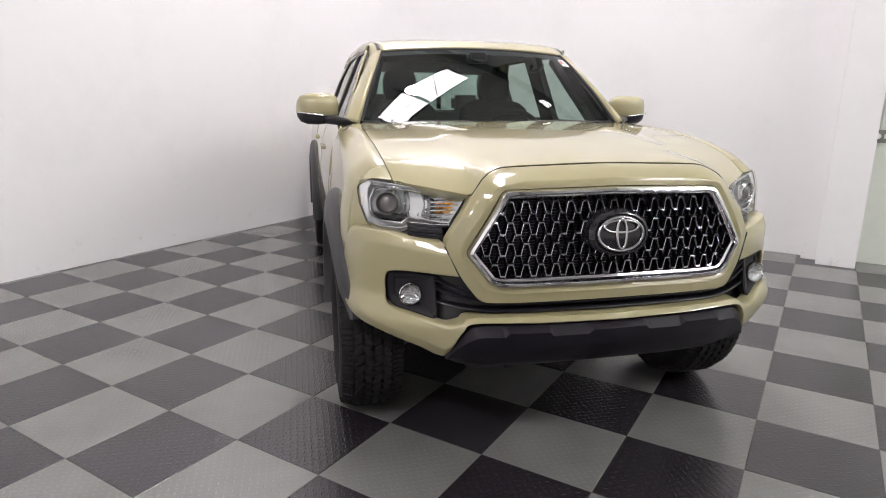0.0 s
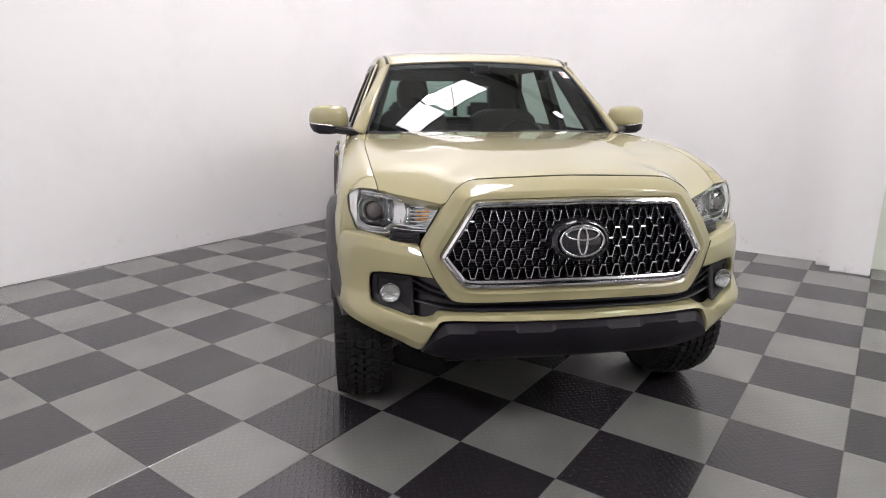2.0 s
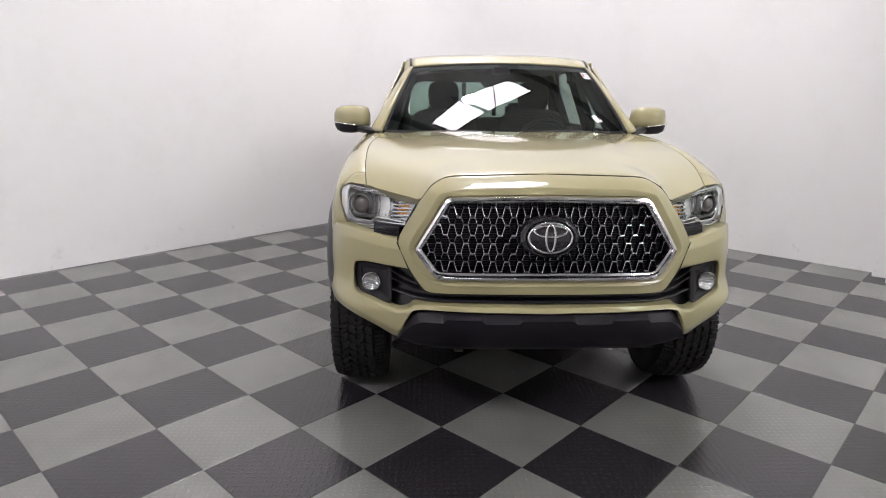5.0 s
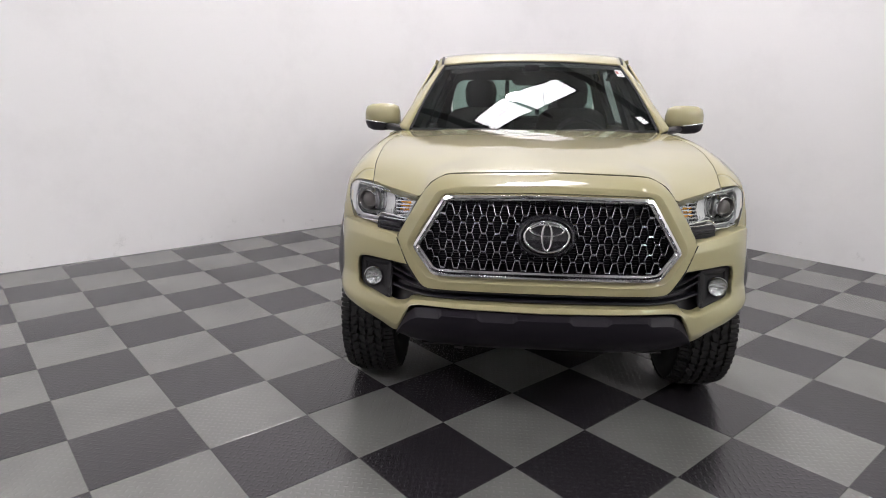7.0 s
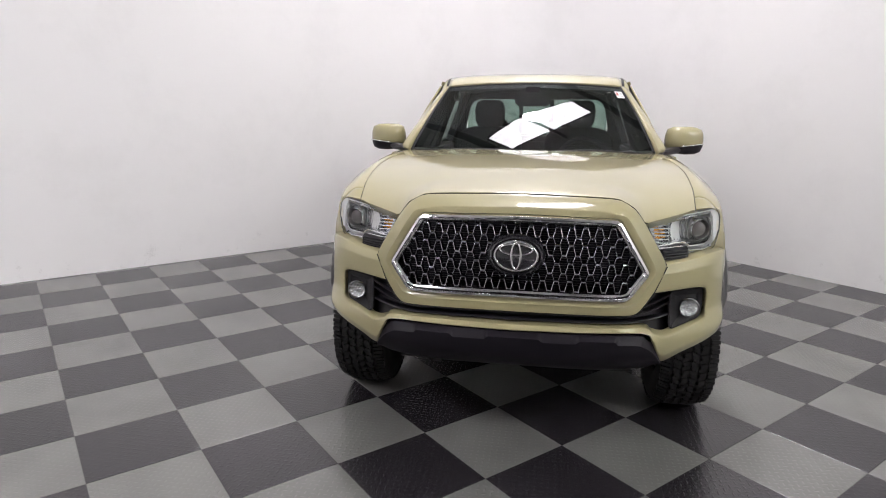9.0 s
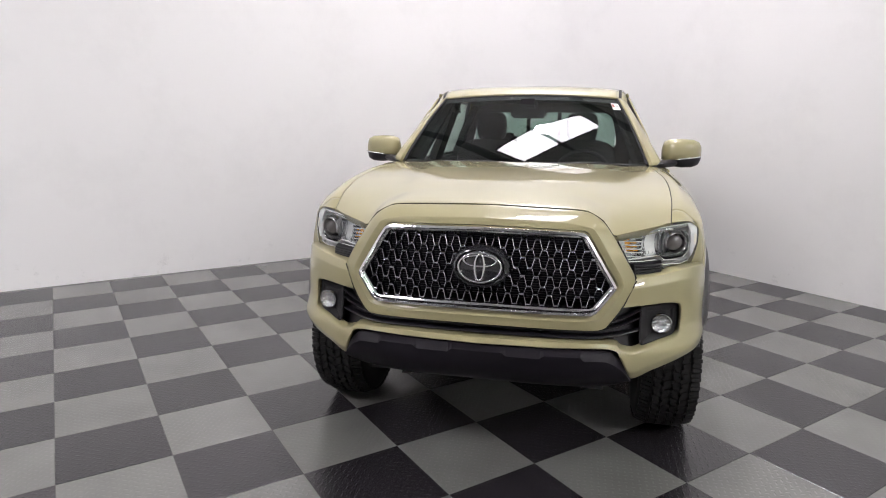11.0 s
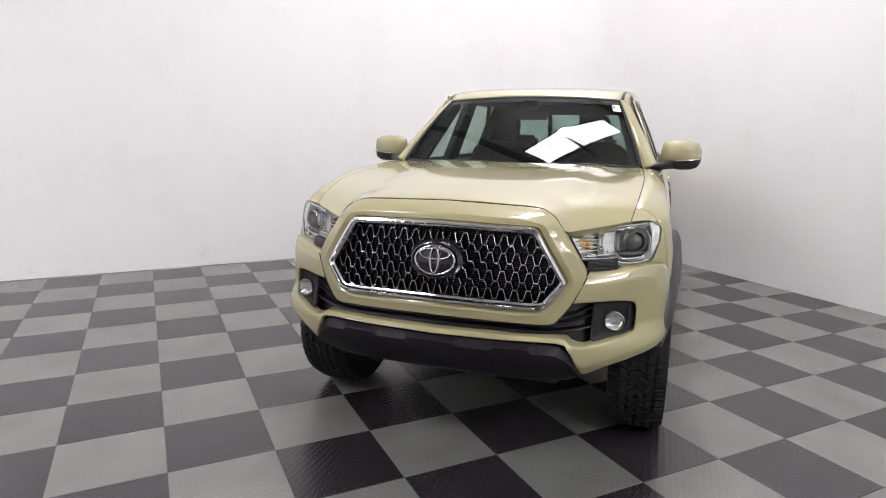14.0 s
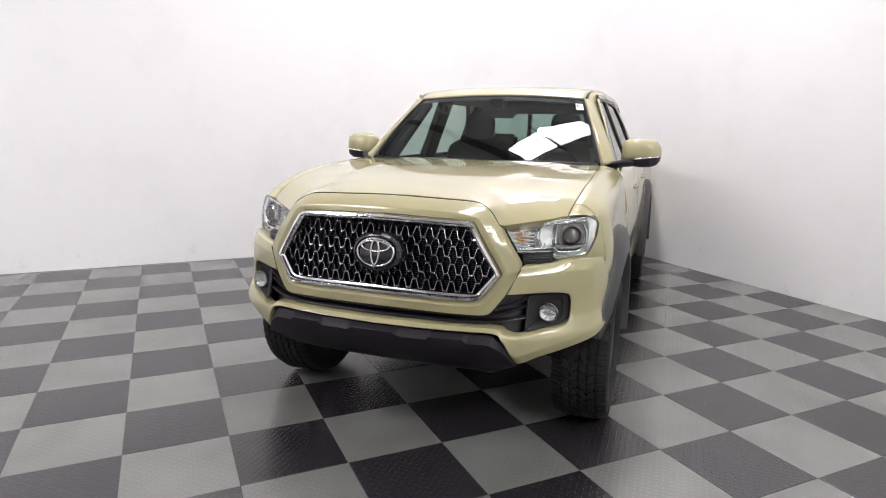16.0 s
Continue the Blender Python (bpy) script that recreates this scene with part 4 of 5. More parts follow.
def indicator_rib(k):
    """One bright shelf across the indicator."""
    z, x0 = 0.982 + k * 0.0150, 0.556 - 0.005 * k
    return grid([[lamp_in(x0 + (0.626 - x0) * u, z + dz - 0.004 * u, o) for u in np.linspace(0, 1, 6)] for dz, o in ((-0.001, -0.046), (0.0, -0.020), (0.002, -0.017), (0.0048, -0.020), (0.0058, -0.046))])


def indicator_back():
    return grid([[lamp_in(x, z, -0.044 + 0.003 * math.cos(2 * math.pi * (z - 0.982) / 0.015)) for x in np.linspace(0.545, 0.626, 9)] for z in np.linspace(0.976, 1.066, 25)])


def indicator_cell(k, col):
    """One amber prism between two shelves."""
    z, x = 0.982 + 0.0150 * k, (0.566 if col == 0 else 0.596) - 0.004 * k
    w = 0.024 if col == 0 else 0.019
    return grid([[lamp_in(x + w * u, z + 0.0058 + 0.0090 * v, -0.034 + 0.005 * math.sin(math.pi * u)) for u in np.linspace(0, 1, 5)] for v in np.linspace(0, 1, 3)])


def bowl():
    """The fluted upright reflector between indicator and projector."""
    rows = []
    for u in np.linspace(0, 1, 49):
        x = 0.630 + 0.084 * u
        o = -0.024 - 0.042 * math.sin(math.pi * u) + 0.009 * math.cos(2 * math.pi * u * 5.5)
        rows.append([lamp_in(x - 0.008 * math.sin(math.pi * v), 0.984 + 0.085 * v, o - 0.020 * math.sin(math.pi * v)) for v in np.linspace(0, 1, 9)])
    return grid(rows)


def guide(line, w, front, back=-0.06):
    pts = resample(rounded(line, 0.010, 3, False), 54, False, False)
    n = np.gradient(pts, axis=0)
    n = np.stack([-n[:, 1], n[:, 0]], 1) / np.linalg.norm(n, axis=1)[:, None]
    return grid([[lamp_in(*(p + q * d), o) for p, q in zip(pts, n)] for d, o in ((w, back), (w, front - 0.008), (w * 0.6, front), (0.0, front + 0.002), (-w * 0.6, front), (-w, front - 0.008), (-w, back))])


def projector_housing():
    line = resample(rounded([(0.716, 0.988), (0.735, 0.976), (0.80, 0.972), (0.820, 0.992), (0.822, 1.036), (0.806, 1.068), (0.765, 1.079), (0.728, 1.074), (0.716, 1.04)], 0.012, 3), 48, True, False)
    return lamp_sheet([(1.0, -0.075), (1.0, -0.034), (0.97, -0.030), (0.92, -0.036), (0.86, -0.052), (0.01, -0.062)], line, np.array((0.767, 1.026)), lamp_in)


def dark_ledge():
    """The black shelf under the projector."""
    return grid([[lamp_in(x, z - 0.006 * math.sin(math.pi * (x - 0.70) / 0.12), o) for x in np.linspace(0.700, 0.822, 10)] for z, o in ((0.992, -0.050), (0.988, -0.024), (0.976, -0.020), (0.969, -0.050))])


def light_guide():
    """The bright bar along the foot of the lamp and up its outer end."""
    return guide([(0.572, 0.972), (0.650, 0.980), (0.700, 0.979), (0.722, 0.959), (0.800, 0.962), (0.826, 0.988), (0.829, 1.036), (0.810, 1.073)], 0.0042, -0.012)


def lower_bar():
    return guide([(0.570, 0.9640), (0.690, 0.9640), (0.714, 0.9420), (0.79, 0.9400), (0.826, 0.952)], 0.0048, -0.004, -0.03)


def top_guide():
    pts = resample([(0.528, 1.063), (0.60, 1.0725), (0.738, 1.0875), (0.815, 1.0955)], 24)
    return grid([[lamp_in(x, z + d + 0.004, o) for x, z in pts] for d, o in ((0.006, -0.03), (0.005, -0.004), (-0.002, -0.006), (-0.012, -0.016), (-0.014, -0.045))])


marker_edge = smooth1d([0.955, 0.975, 1.02, 1.06, 1.08, 1.094], [0.838, 0.848, 0.861, 0.864, 0.858, 0.842])


def side_marker():
    rows = []
    for z in np.linspace(0.962, 1.094, 14):
        x0, x1 = 0.833 - 0.55 * max(0, z - 1.06), marker_edge(z) - 0.003
        rows.append([lamp_lay(x0 + (x1 - x0) * u, z, -0.012 + 0.006 * u) for u in np.linspace(0, 1, 6)])
    return grid(rows)


def marker_glow():
    return grid([[lamp_lay(0.847 + 0.012 * u, z, -0.0025) for u in np.linspace(0, 1, 4)] for z in np.linspace(1.005, 1.048, 4)])


for m in (False, True):
    light = part("headlight", sided(lambda: lamp_sheet([(1.0, -0.008), (0.985, -0.020), (0.93, -0.034), (0.80, -0.056), (0.01, -0.070)]))(m), LAMP_PALE, truck, "clear-lensed headlight with a projector and an amber indicator")
    part("lens", sided(lambda: lamp_sheet([(1.004, -0.014), (1.004, 0.004), (0.99, 0.010), (0.9, 0.014), (0.6, 0.016), (0.005, 0.017)]))(m), LENS, light, "clear lens", 60).visible_shadow = False
    part("rim", sided(lambda: lamp_sheet([(1.008, -0.040), (1.006, -0.006), (1.002, -0.001), (0.996, -0.002), (0.992, -0.016)]))(m), TRIM, light, "thin black seal round the lens", 40)
    part("projector_housing", sided(projector_housing)(m), LAMP_GREY, light, "smoked housing round the projector")
    part("ledge", sided(dark_ledge)(m), GLOSS_BLACK, light, "black ledge under the projector")
    part("projector_ring", sided(lambda: round_in(0.770, 1.026, [(0.05, 0.0435), (0.006, 0.0435), (0.001, 0.0425), (0.003, 0.0410), (0.016, 0.039), (0.04, 0.038)]))(m), SILVER, light)
    part("projector", sided(lambda: round_in(0.770, 1.026, [(0.05, 0.039), (0.026, 0.0365), (0.011, 0.032), (0.003, 0.022), (-0.001, 0.010), (-0.002, 0.0)]))(m), LAMP_BALL, light, "dark glass projector ball", 60)
    part("reflector", sided(bowl)(m), FACETED, light, "silver fluted reflector", 80)
    part("indicator", sided(indicator_back)(m), FLUTED, light, "ribbed silver indicator with amber prisms", 80)
    for k, col in ((1, 0), (1, 1), (2, 0), (2, 1), (3, 0), (3, 1), (4, 0)):
        part("amber_prism", sided(lambda: indicator_cell(k, col))(m), AMBER, light, "amber prism", 80)
    for k in range(6):
        part("indicator_rib", sided(lambda: indicator_rib(k))(m), SILVER, light)
    part("light_guide", sided(light_guide)(m), SILVER, light, "bright bar along the foot")
    part("lower_bar", sided(lower_bar)(m), SILVER, light)
    part("upper_trim", sided(top_guide)(m), SILVER, light)
    part("side_marker", sided(side_marker)(m), LAMP_WHITE, light, "pale side marker", 60)
    part("marker_reflector", sided(marker_glow)(m), LAMP_AMBER, light, "faint amber marker")
    vent = bmesh.new()
    grid([[nose(x, z, o - 0.034) for x in np.linspace(0.596, 0.708, 8)] for z, o in ((0.953, -0.05), (0.946, -0.016), (0.910, -0.012), (0.903, -0.05))], vent)
    for k in range(3):
        z = 0.914 + k * 0.010
        grid([[nose(x, zz, o - 0.034) for x in np.linspace(0.600, 0.700, 8)] for zz, o in ((z, -0.014), (z + 0.002, -0.006), (z + 0.005, -0.014))], vent)
    part("headlight_vent", flipped(vent) if m else vent, INTAKE, light, "ribbed black vent")


# door mirrors
def mirror_shell(z_cut, upper):
    """The mirror head; upper: the painted cap, else the black foot."""
    sections = []
    for x, hy, h0, h1, cy in ((0.846, 0.020, 0.030, 0.035, 1.190), (0.856, 0.050, 0.050, 0.074, 1.180), (0.89, 0.068, 0.064, 0.090, 1.170), (0.96, 0.074, 0.072, 0.092, 1.165),
                              (1.02, 0.070, 0.070, 0.088, 1.175), (1.056, 0.056, 0.058, 0.074, 1.188), (1.074, 0.032, 0.036, 0.048, 1.205), (1.080, 0.010, 0.012, 0.016, 1.212)):
        ring_pts = []
        for a in np.linspace(0, 2 * math.pi, 24, endpoint=False):
            c, s = math.cos(a), math.sin(a)
            y = cy + hy * math.copysign(abs(c) ** 0.7, c)
            z = 1.325 + (h1 if s > 0 else h0 * 1.15) * math.copysign(abs(s) ** 0.7, s)
            z = max(z, z_cut + 0.012 * (x - 0.96) / 0.1) if upper else min(z, z_cut + 0.012 * (x - 0.96) / 0.1 - 0.003)
            ring_pts.append((x, y, z))
        sections.append(ring_pts)
    return sweep(sections)


def mirror_arm():
    sections = []
    for x, y, z, hy, hz in ((0.79, 0.99, 1.262, 0.08, 0.024), (0.84, 1.05, 1.266, 0.075, 0.028), (0.88, 1.12, 1.268, 0.07, 0.026), (0.93, 1.165, 1.268, 0.06, 0.022)):
        sections.append([(x + hy * 0.3 * math.sin(a), y + hy * math.cos(a), z + hz * math.sin(a)) for a in np.linspace(0, 2 * math.pi, 14, endpoint=False)])
    return sweep(sections)


def mirror_blinker():
    return grid([[(x, 1.165 - 0.076 + (0.055 * max(0, (x - 0.98) / 0.1) ** 2), 1.298 + 0.012 * (x - 0.96) / 0.1 + dz) for x in np.linspace(0.93, 1.066, 10)] for dz in (-0.003, 0.004)])


for m in (False, True):
    arm = part("door_mirror", sided(mirror_arm)(m), BLACK, truck, "door mirror with a sand-painted cap and a black foot")
    part("cap", sided(lambda: mirror_shell(1.298, True))(m), PAINT, arm, "sand-painted mirror cap", 60)
    part("foot", sided(lambda: mirror_shell(1.298, False))(m), BLACK, arm, "black lower shell", 60)
    part("blinker", sided(mirror_blinker)(m), SILVER, arm, "", 60, 0.004)


# wheels
def tyre_profile():
    half, r = 0.1325, 0.382
    return [(-0.095, 0.215), (-0.118, 0.235), (-0.134, 0.285), (-0.132, 0.330), (-0.122, 0.358), (-0.110, 0.364), (-0.06, r - 0.008), (0, r - 0.007), (0.06, r - 0.008), (0.110, 0.364), (0.122, 0.358), (0.132, 0.330), (0.134, 0.285), (0.118, 0.235), (0.095, 0.215)]


def tread():
    """Blocks of the tread in six rows, the shoulder ones wrapped over the edge."""
    bm = bmesh.new()
    count = 104
    for row, (x0, x1, r) in enumerate(((-0.126, -0.084, 0.3815), (-0.073, -0.043, 0.3872), (-0.033, -0.004, 0.388), (0.006, 0.034, 0.388), (0.044, 0.073, 0.3872), (0.084, 0.126, 0.3815))):
        for k in range(count):
            a0 = 2 * math.pi * (k + 0.5 * (row % 2) + 0.17 * row) / count
            a1 = a0 + 2 * math.pi / count * (0.90 if 0 < row < 5 else 0.74)
            slant = 0.022 * (1 if row in (1, 3) else -1 if row in (2, 4) else 0.3)
            jog = (0.0028 if k % 2 else -0.0028) if 0 < row < 5 else (0.003 if k % 2 else 0.0) * (1 if row else -1)
            quads = []
            for deep in (-0.012, 0.0):
                face = []
                for x, a in ((x0 + jog, a0), (x1 + jog, a0 + slant), (x1 + jog, a1 + slant), (x0 + jog, a1)):
                    rr = r + deep - (0.014 if row in (0, 5) and abs(x) > 0.1 else 0)
                    face.append(bm.verts.new((x, rr * math.cos(a), rr * math.sin(a))))
                quads.append(face)
            b, t = quads
            bm.faces.new(t)
            for j in range(4):
                bm.faces.new((b[j], b[(j + 1) % 4], t[(j + 1) % 4], t[j]))
    return bm


def rim_mesh():
    bm = lathe([(-0.10, 0.20), (0.10, 0.214), (0.104, 0.222), (0.108, 0.214), (0.095, 0.200), (0.02, 0.190)], 40, "x")
    for k in range(6):
        a = k * math.pi / 3
        turn = Matrix.Rotation(a, 4, "X")
        for off in (-0.025, 0.025):
            box_bm(0.060, 0.086, off - 0.017, off + 0.017, 0.04, 0.205, 0.005, bm, turn)
    lathe([(0.05, 0.062), (0.088, 0.060), (0.094, 0.05), (0.096, 0.0)], 24, "x", bm)
    return bm


TYRE_MESH = mesh_of(lathe(tyre_profile(), 72, "x"), "tyre", RUBBER, 50)
TREAD_MESH = mesh_of(tread(), "tread", RUBBER, 20)
RIM_MESH = mesh_of(rim_mesh(), "rim", RIM, 35)
BRAKE_MESH = mesh_of(lathe([(0.0, 0.15), (0.02, 0.15), (0.02, 0.05), (0.03, 0.0)], 32, "x"), "brake_disc", GALVANISED, 35)
for s in (1, -1):
    for y in (ARCH_Y, REAR_Y):
        tyre = new("wheel", TYRE_MESH)
        tyre.parent = truck
        tyre.matrix_local = pose(s * 0.816, y, 0.388, 0, 0, 0 if s > 0 else 180)
        tyre["label"] = "all-terrain tyre on a dark alloy rim"
        for name, me in (("tread", TREAD_MESH), ("rim", RIM_MESH), ("brake_disc", BRAKE_MESH)):
            new(name, me).parent = tyre

# arch linings, chassis and running gear
both("arch_lining", sided(lambda: grid([[(x, ARCH_Y - 0.47 * math.cos(a), ARCH_Z + 0.47 * math.sin(a)) for a in np.linspace(0.38, math.pi + 0.2, 24)] for x in (0.50, 0.905)])), UNDER, truck)
both("arch_lining", sided(lambda: grid([[(x, REAR_Y - 0.47 * math.cos(a), ARCH_Z + 0.47 * math.sin(a)) for a in np.linspace(0.38, math.pi + 0.2, 24)] for x in (0.50, 0.905)])), UNDER, truck)
part("inner_panel", grid([[(x, -0.05 - 0.20 * (1 - (x / 0.8) ** 2), z) for x in np.linspace(-0.80, 0.80, 17)] for z in (0.70, 1.06)]), UNDER, truck)
part("engine_bay", box_bm(-0.60, 0.60, -0.22, 0.86, 0.50, 1.02, 0.02), UNDER, truck)
part("underbody", box_bm(-0.82, 0.82, 0.88, 4.5, 0.31, 0.50, 0.02), UNDER, truck)
for s in (-1, 1):
    part("frame_rail", box_bm(s * 0.42 - 0.04, s * 0.42 + 0.04, -0.20, 4.5, 0.42, 0.52, 0.01), UNDER, truck)
    part("lower_arm", tube([(s * 0.40, ARCH_Y, 0.34), (s * 0.68, ARCH_Y, 0.29)], 0.03), UNDER, truck)
    part("sill", box_bm(s * 0.85 - 0.03, s * 0.85 + 0.03, 0.84, 3.12, 0.37, 0.44, 0.015), UNDER, truck)
part("front_axle_housing", tube([(-0.35, ARCH_Y, 0.36), (0, ARCH_Y, 0.34), (0.35, ARCH_Y, 0.36)], [0.05, 0.09, 0.05], 12), UNDER, truck)
part("rear_axle", tube([(-0.7, REAR_Y, 0.388), (-0.15, REAR_Y, 0.388), (0, REAR_Y, 0.388), (0.15, REAR_Y, 0.388), (0.7, REAR_Y, 0.388)], [0.045, 0.05, 0.14, 0.05, 0.045], 12), UNDER, truck)
part("skid_plate", grid([[(x, y, z) for x in np.linspace(-0.50, 0.50, 5)] for y, z in ((-0.44, 0.44), (-0.30, 0.40), (-0.02, 0.31), (0.6, 0.28))]), UNDER, truck, "", 30, 0.006)
part("tow_hook", tube([(-0.36, -0.30, 0.44), (-0.36, -0.38, 0.43), (-0.355, -0.41, 0.415), (-0.33, -0.40, 0.41), (-0.325, -0.32, 0.43)], 0.008), UNDER, truck, "small dark tow loop")

# cab interior
dash = grid([[(x, y + 0.05 * (x / 0.7) ** 2, z - 0.02 * (x / 0.7) ** 4) for x in np.linspace(-0.74, 0.74, 21)] for y, z in ((0.82, 1.235), (0.95, 1.235), (1.15, 1.215), (1.30, 1.195), (1.38, 1.17), (1.42, 1.05), (1.40, 0.8))])
part("dashboard", dash, DASH, truck, "dark grey moulded dashboard", 40, 0.01)
part("instrument_hood", sweep([[(0.37 + 0.19 * math.cos(a), y, 1.17 + h * max(0, math.sin(a))) for a in np.linspace(0, 2 * math.pi, 18, endpoint=False)] for y, h in ((1.10, 0.03), (1.22, 0.07), (1.40, 0.085))]), DASH, truck)


def torus_ring(c, r, thick, tilt, parent):
    pts = [Vector(c) + Matrix.Rotation(tilt, 3, "X") @ Vector((r * math.cos(a), 0, r * math.sin(a))) for a in np.linspace(0, 2 * math.pi, 33)]
    wheel = part("steering_wheel", tube(pts, thick, 10, None, False), BLACK, parent, "black three-spoke steering wheel", 60)
    sp = bmesh.new()
    for a in (0, math.pi, -math.pi / 2):
        tube([Vector(c), Vector(c) + Matrix.Rotation(tilt, 3, "X") @ Vector((r * math.cos(a), 0, r * math.sin(a)))], 0.016, 8, sp)
    part("spokes", sp, BLACK, wheel)
    part("hub", lathe([(-0.02, 0.06), (0.02, 0.075), (0.03, 0.0)], 20, "y", None, c), BLACK, wheel)


torus_ring((0.37, 1.56, 1.14), 0.19, 0.016, -0.45, truck)


for x in (-0.35, 0.35):
    part("seat_back", sweep([[(x + w * math.copysign(abs(math.cos(a)) ** 0.5, math.cos(a)), yy + 0.07 * math.copysign(abs(math.sin(a)) ** 0.6, math.sin(a)), zz) for a in np.linspace(0, 2 * math.pi, 20, endpoint=False)] for zz, w, yy in ((0.82, 0.25, 1.92), (1.0, 0.27, 1.95), (1.25, 0.265, 2.02), (1.32, 0.25, 2.04), (1.36, 0.20, 2.05), (1.38, 0.13, 2.06))]), FABRIC, truck, "dark cloth seat back", 60)
    part("headrest", sweep([[(x + w * math.copysign(abs(math.cos(a)) ** 0.5, math.cos(a)), 2.07 + 0.05 * math.copysign(abs(math.sin(a)) ** 0.6, math.sin(a)), zz) for a in np.linspace(0, 2 * math.pi, 20, endpoint=False)] for zz, w in ((1.372, 0.09), (1.42, 0.115), (1.51, 0.122), (1.565, 0.105), (1.585, 0.075))]), FABRIC, truck, "dark cloth headrest", 60)
    part("seat_cushion", box_bm(x - 0.25, x + 0.25, 1.5, 2.0, 0.72, 0.90, 0.05), FABRIC, truck)
    part("rear_headrest", box_bm(x - 0.12, x + 0.12, 2.80, 2.90, 1.28, 1.42, 0.03), FABRIC, truck)
part("rear_bench", box_bm(-0.62, 0.62, 2.70, 2.92, 0.75, 1.28, 0.05), FABRIC, truck, "dark cloth rear bench")
part("cab_floor", box_bm(-0.80, 0.80, 0.90, 2.95, 0.52, 0.56), UNDER, truck)
part("headliner", grid([[(x, y, roof_z(y) - 0.045 - 0.04 * abs(x / 0.6) ** 3) for x in np.linspace(-0.62, 0.62, 9)] for y in np.linspace(1.38, 2.98, 9)]), HEADLINER, truck)
for s in (-1, 1):
    part("door_trim", box_bm(s * 0.80 - 0.03, s * 0.80 + 0.03, 0.95, 2.95, 0.55, 1.225, 0.02), DASH, truck)
    part("inner_pillar", tube([(s * 0.725, 1.11, 1.25), (s * 0.585, 1.47, 1.64)], 0.050), INNER, truck)
    part("pillar_handle", tube([(s * 0.67, 1.16, 1.36), (s * 0.645, 1.20, 1.375), (s * 0.605, 1.32, 1.50), (s * 0.615, 1.33, 1.53)], 0.012), INNER, truck)
    part("rear_pillar_trim", sweep([[(s * x0, 2.82, z), (s * (x0 + 0.06), 2.82, z), (s * (x0 + 0.06), 2.94, z), (s * x0, 2.94, z)] for x0, z in ((0.775, 1.22), (0.600, 1.66))]), INNER, truck)
    part("inner_b_pillar", sweep([[(s * x0, 1.87, z), (s * (x0 + 0.045), 1.87, z), (s * (x0 + 0.045), 2.10, z), (s * x0, 2.10, z)] for x0, z in ((0.765, 1.22), (0.590, 1.70))]), INNER, truck)
    part("grab_handle", tube([(s * 0.60, 1.72, 1.63), (s * 0.585, 1.74, 1.585), (s * 0.585, 1.92, 1.585), (s * 0.60, 1.94, 1.63)], 0.011), HEADLINER, truck)
    visor = box_bm(s * 0.34 - 0.19, s * 0.34 + 0.19, 1.37, 1.53, 1.655, 1.672, 0.008)
    part("sun_visor", visor, HEADLINER, truck)
part("rear_view_mirror", box_bm(-0.12, 0.12, 1.34, 1.37, 1.535, 1.605, 0.015), BLACK, truck, "black inside mirror")
part("sensor_cover", box_bm(-0.06, 0.06, 1.255, 1.34, 1.60, 1.66, 0.015), BLACK, truck)


def on_screen(u0, u1, v0, v1, out):
    return grid([[windshield_point(u, v, out) for u in np.linspace(u0, u1, 4)] for v in np.linspace(v0, v1, 4)])


sticker = part("windshield_sticker", on_screen(0.905, 0.985, 0.80, 0.92, 0.003), PAPER, truck, "small white sticker with red and grey print")
part("print", on_screen(0.91, 0.935, 0.84, 0.90, 0.0045), FADED, sticker)
for k in range(3):
    part("print_bar", on_screen(0.945, 0.98, 0.82 + 0.03 * k, 0.835 + 0.03 * k, 0.0045), GALVANISED, sticker)
for u0, u1 in ((-0.72, -0.02), (0.08, 0.86)):
    w = tube([windshield_point(u, -0.012 + 0.022 * math.sin(math.pi * t), 0.006) for t, u in zip(np.linspace(0, 1, 12), np.linspace(u0, u1, 12))], 0.006)
    part("wiper", w, BLACK, truck, "black wiper resting along the cowl")

# ---- things in the recess beside the pillar ----
conduit = tagged(new("electrical_box"), "galvanised electrical box with a round knockout on a vertical conduit", "electrical box")
BX, BZ, BY = 2.310, 1.11, WALL_Y
part("box_body", box_bm(BX - 0.051, BX + 0.051, BY - 0.05, BY, BZ - 0.051, BZ + 0.051, 0.006), BOX_GREY, conduit)
part("cover_plate", box_bm(BX - 0.053, BX + 0.053, BY - 0.053, BY - 0.050, BZ - 0.053, BZ + 0.053, 0.001), BOX_GREY, conduit)
part("round_socket", lathe([(-0.0, 0.024), (-0.004, 0.024), (-0.006, 0.020), (-0.006, 0.0)], 24, "y", None, (BX - 0.02, BY - 0.053, BZ)), PAPER, conduit, "white round socket")
part("switch_lever", box_bm(BX + 0.022, BX + 0.036, BY - 0.058, BY - 0.053, BZ - 0.018, BZ + 0.018, 0.001), PAPER, conduit)
part("conduit", tube([(BX, BY - 0.02, BZ + 0.05), (BX, BY - 0.02, ROOM_Z)], 0.013, 12), GREENISH, conduit, "painted conduit")
for z in (BZ + 0.35, BZ + 1.4):
    part("clip", box_bm(BX - 0.035, BX + 0.035, BY - 0.036, BY, z - 0.009, z + 0.009, 0.002), GALVANISED, conduit)

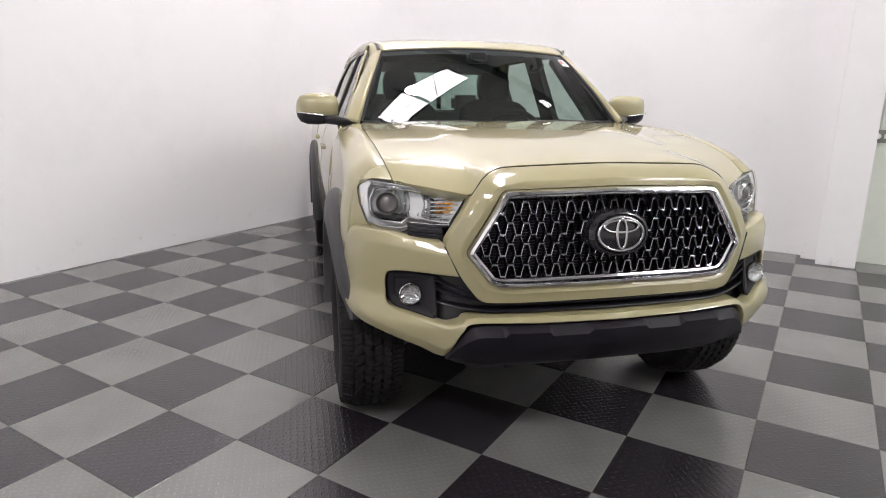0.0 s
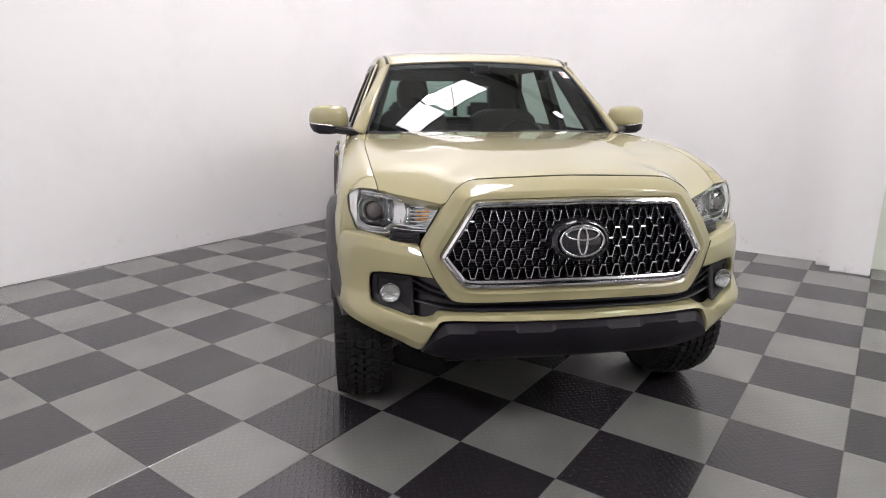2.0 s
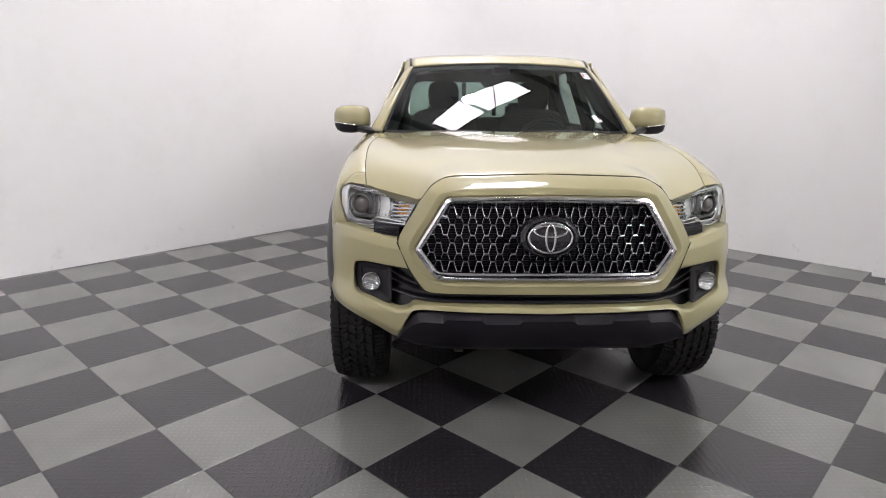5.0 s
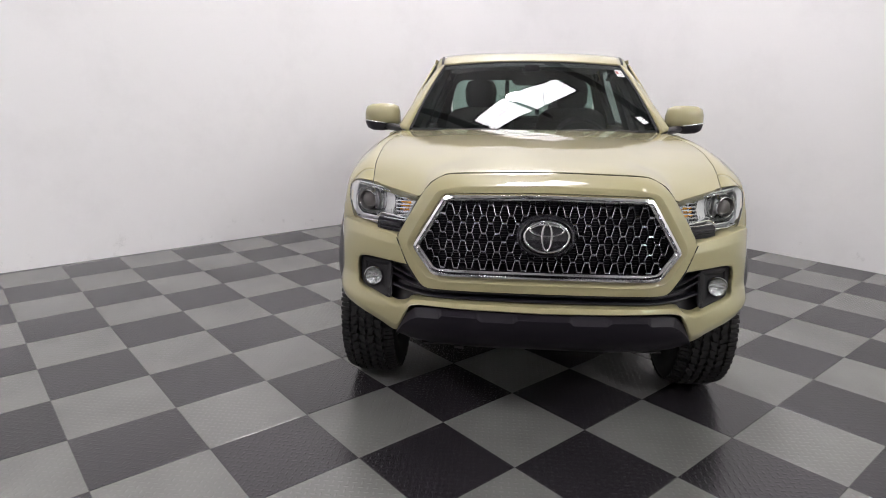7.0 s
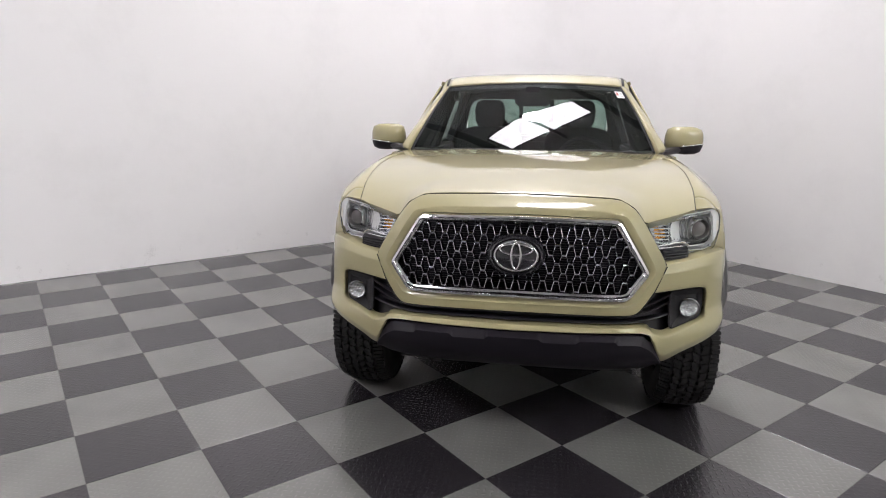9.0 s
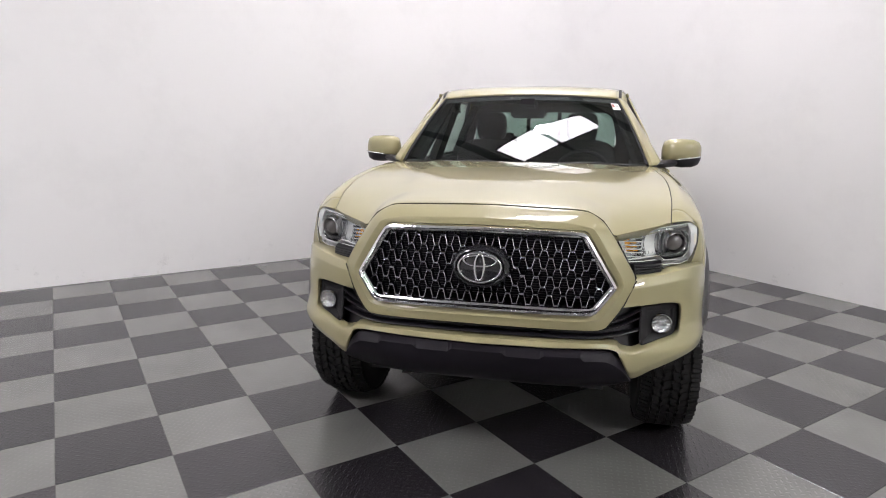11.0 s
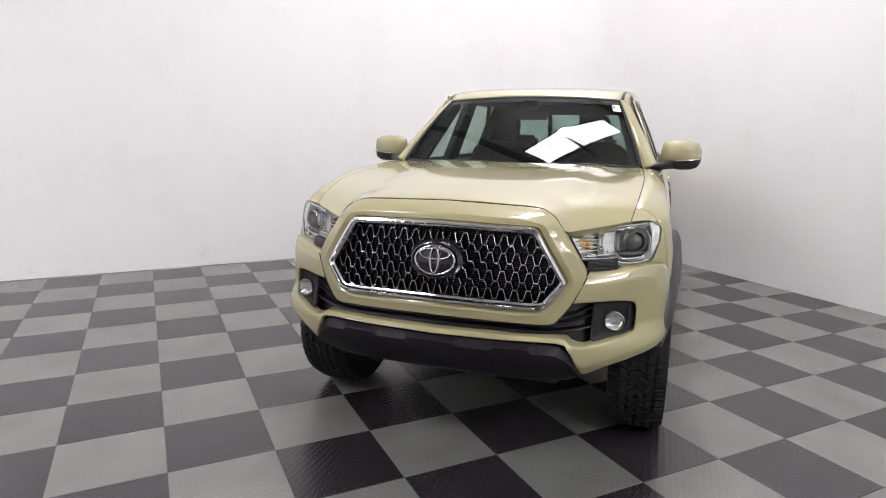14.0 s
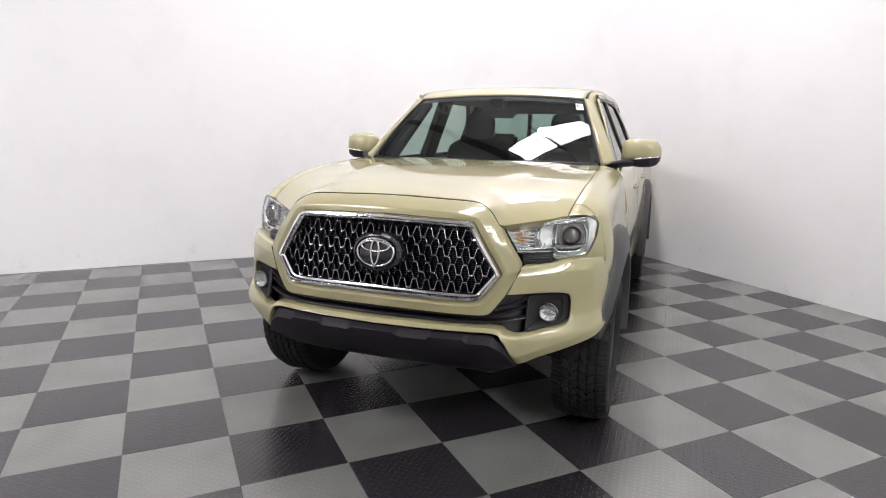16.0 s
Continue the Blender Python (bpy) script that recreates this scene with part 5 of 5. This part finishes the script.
alarm = tagged(new("fire_alarm_box"), "red wall-mounted fire alarm pull box with white lettering", "fire alarm")
AX, AZ = 2.40, 1.40
part("case", box_bm(AX - 0.06, AX + 0.06, WALL_Y - 0.045, WALL_Y, AZ - 0.055, AZ + 0.06, 0.006), RED, alarm)
part("handle", box_bm(AX - 0.05, AX + 0.05, WALL_Y - 0.056, WALL_Y - 0.045, AZ - 0.045, AZ - 0.025, 0.003), PAPER, alarm, "white pull bar")
word = bpy.data.curves.new("lettering", "FONT")
word.body, word.size, word.extrude, word.align_x = "FIRE", 0.042, 0.0008, "CENTER"
word.materials.append(PAPER)
letters = new("lettering", word)
letters.parent = alarm
letters.matrix_local = pose(AX, WALL_Y - 0.0465, AZ + 0.008, 90, 0, 0)
cable = tagged(new("cable_conduit"), "pale painted conduit running up the recess wall", "conduit")
part("pipe", tube([(AX + 0.01, WALL_Y - 0.02, AZ + 0.06), (AX + 0.01, WALL_Y - 0.02, ROOM_Z)], 0.012, 12), GREENISH, cable)
part("junction", lathe([(0.0, 0.05), (-0.035, 0.05), (-0.042, 0.045), (-0.042, 0.0)], 24, "y", None, (AX + 0.01, WALL_Y - 0.0, 1.93)), GALVANISED, cable, "round steel junction box")
frame_1 = bmesh.new()
box_bm(2.56, 2.66, WALL_Y - 0.03, WALL_Y, 0, 2.14, 0.006, frame_1)
box_bm(2.66, 3.56, WALL_Y - 0.03, WALL_Y, 2.06, 2.14, 0.006, frame_1)
box_bm(3.56, 3.66, WALL_Y - 0.03, WALL_Y, 0, 2.14, 0.006, frame_1)
door = tagged(part("door_1", frame_1, WHITE, None), "closed white painted door in a white frame", "door", kind="structure")
part("leaf", box_bm(2.672, 3.548, WALL_Y - 0.018, WALL_Y - 0.002, 0.012, 2.05, 0.003), WHITE, door)
part("knob", lathe([(-0.018, 0.012), (-0.05, 0.012), (-0.055, 0.026), (-0.075, 0.024), (-0.08, 0.0)], 20, "y", None, (3.48, WALL_Y, 1.0)), GALVANISED, door)

# ---- floor tiles ----
def tile_mesh(name, material, x0, x1, y0, y1, me=None):
    g, e, h = 0.0005, 0.0022, 0.0012
    bm = me or bmesh.new()
    low = [bm.verts.new(p) for p in ((x0 + g, y0 + g, -0.006), (x1 - g, y0 + g, -0.006), (x1 - g, y1 - g, -0.006), (x0 + g, y1 - g, -0.006))]
    mid = [bm.verts.new((v.co.x, v.co.y, -h)) for v in low]
    top = [bm.verts.new(p) for p in ((x0 + g + e, y0 + g + e, 0), (x1 - g - e, y0 + g + e, 0), (x1 - g - e, y1 - g - e, 0), (x0 + g + e, y1 - g - e, 0))]
    for a, b in ((low, mid), (mid, top)):
        for k in range(4):
            bm.faces.new((a[k], a[(k + 1) % 4], b[(k + 1) % 4], b[k]))
    bm.faces.new(top)
    return bm


DARK_MESH = mesh_of(tile_mesh("", None, 0, TILE, 0, TILE), "tile", DARK_TILE, 20)
LIGHT_MESH = mesh_of(tile_mesh("", None, 0, TILE, 0, TILE), "tile", LIGHT_TILE, 20)
rest = {0: bmesh.new(), 1: bmesh.new()}
for i in range(-8, 20):
    for j in range(-18, 11):
        x0, x1, y0, y1 = i * TILE, (i + 1) * TILE, j * TILE, (j + 1) * TILE
        if -6 <= i <= 9 and -6 <= j <= 9:
            ob = new("tile", LIGHT_MESH if (i + j) % 2 else DARK_MESH)
            ob.parent = floor
            ob.location = (x0, y0, 0)
            continue
        x0, x1, y0, y1 = max(x0, WALL_X + 0.002), min(x1, ROOM_X), max(y0, ROOM_Y), min(y1, WALL_Y - 0.002)
        if x1 - x0 > 0.01 and y1 - y0 > 0.01:
            tile_mesh("", None, x0, x1, y0, y1, rest[(i + j) % 2])
for k, material in ((0, DARK_TILE), (1, LIGHT_TILE)):
    tagged(part("outer_tiles", rest[k], material, floor, "", 20), kind="stuff")
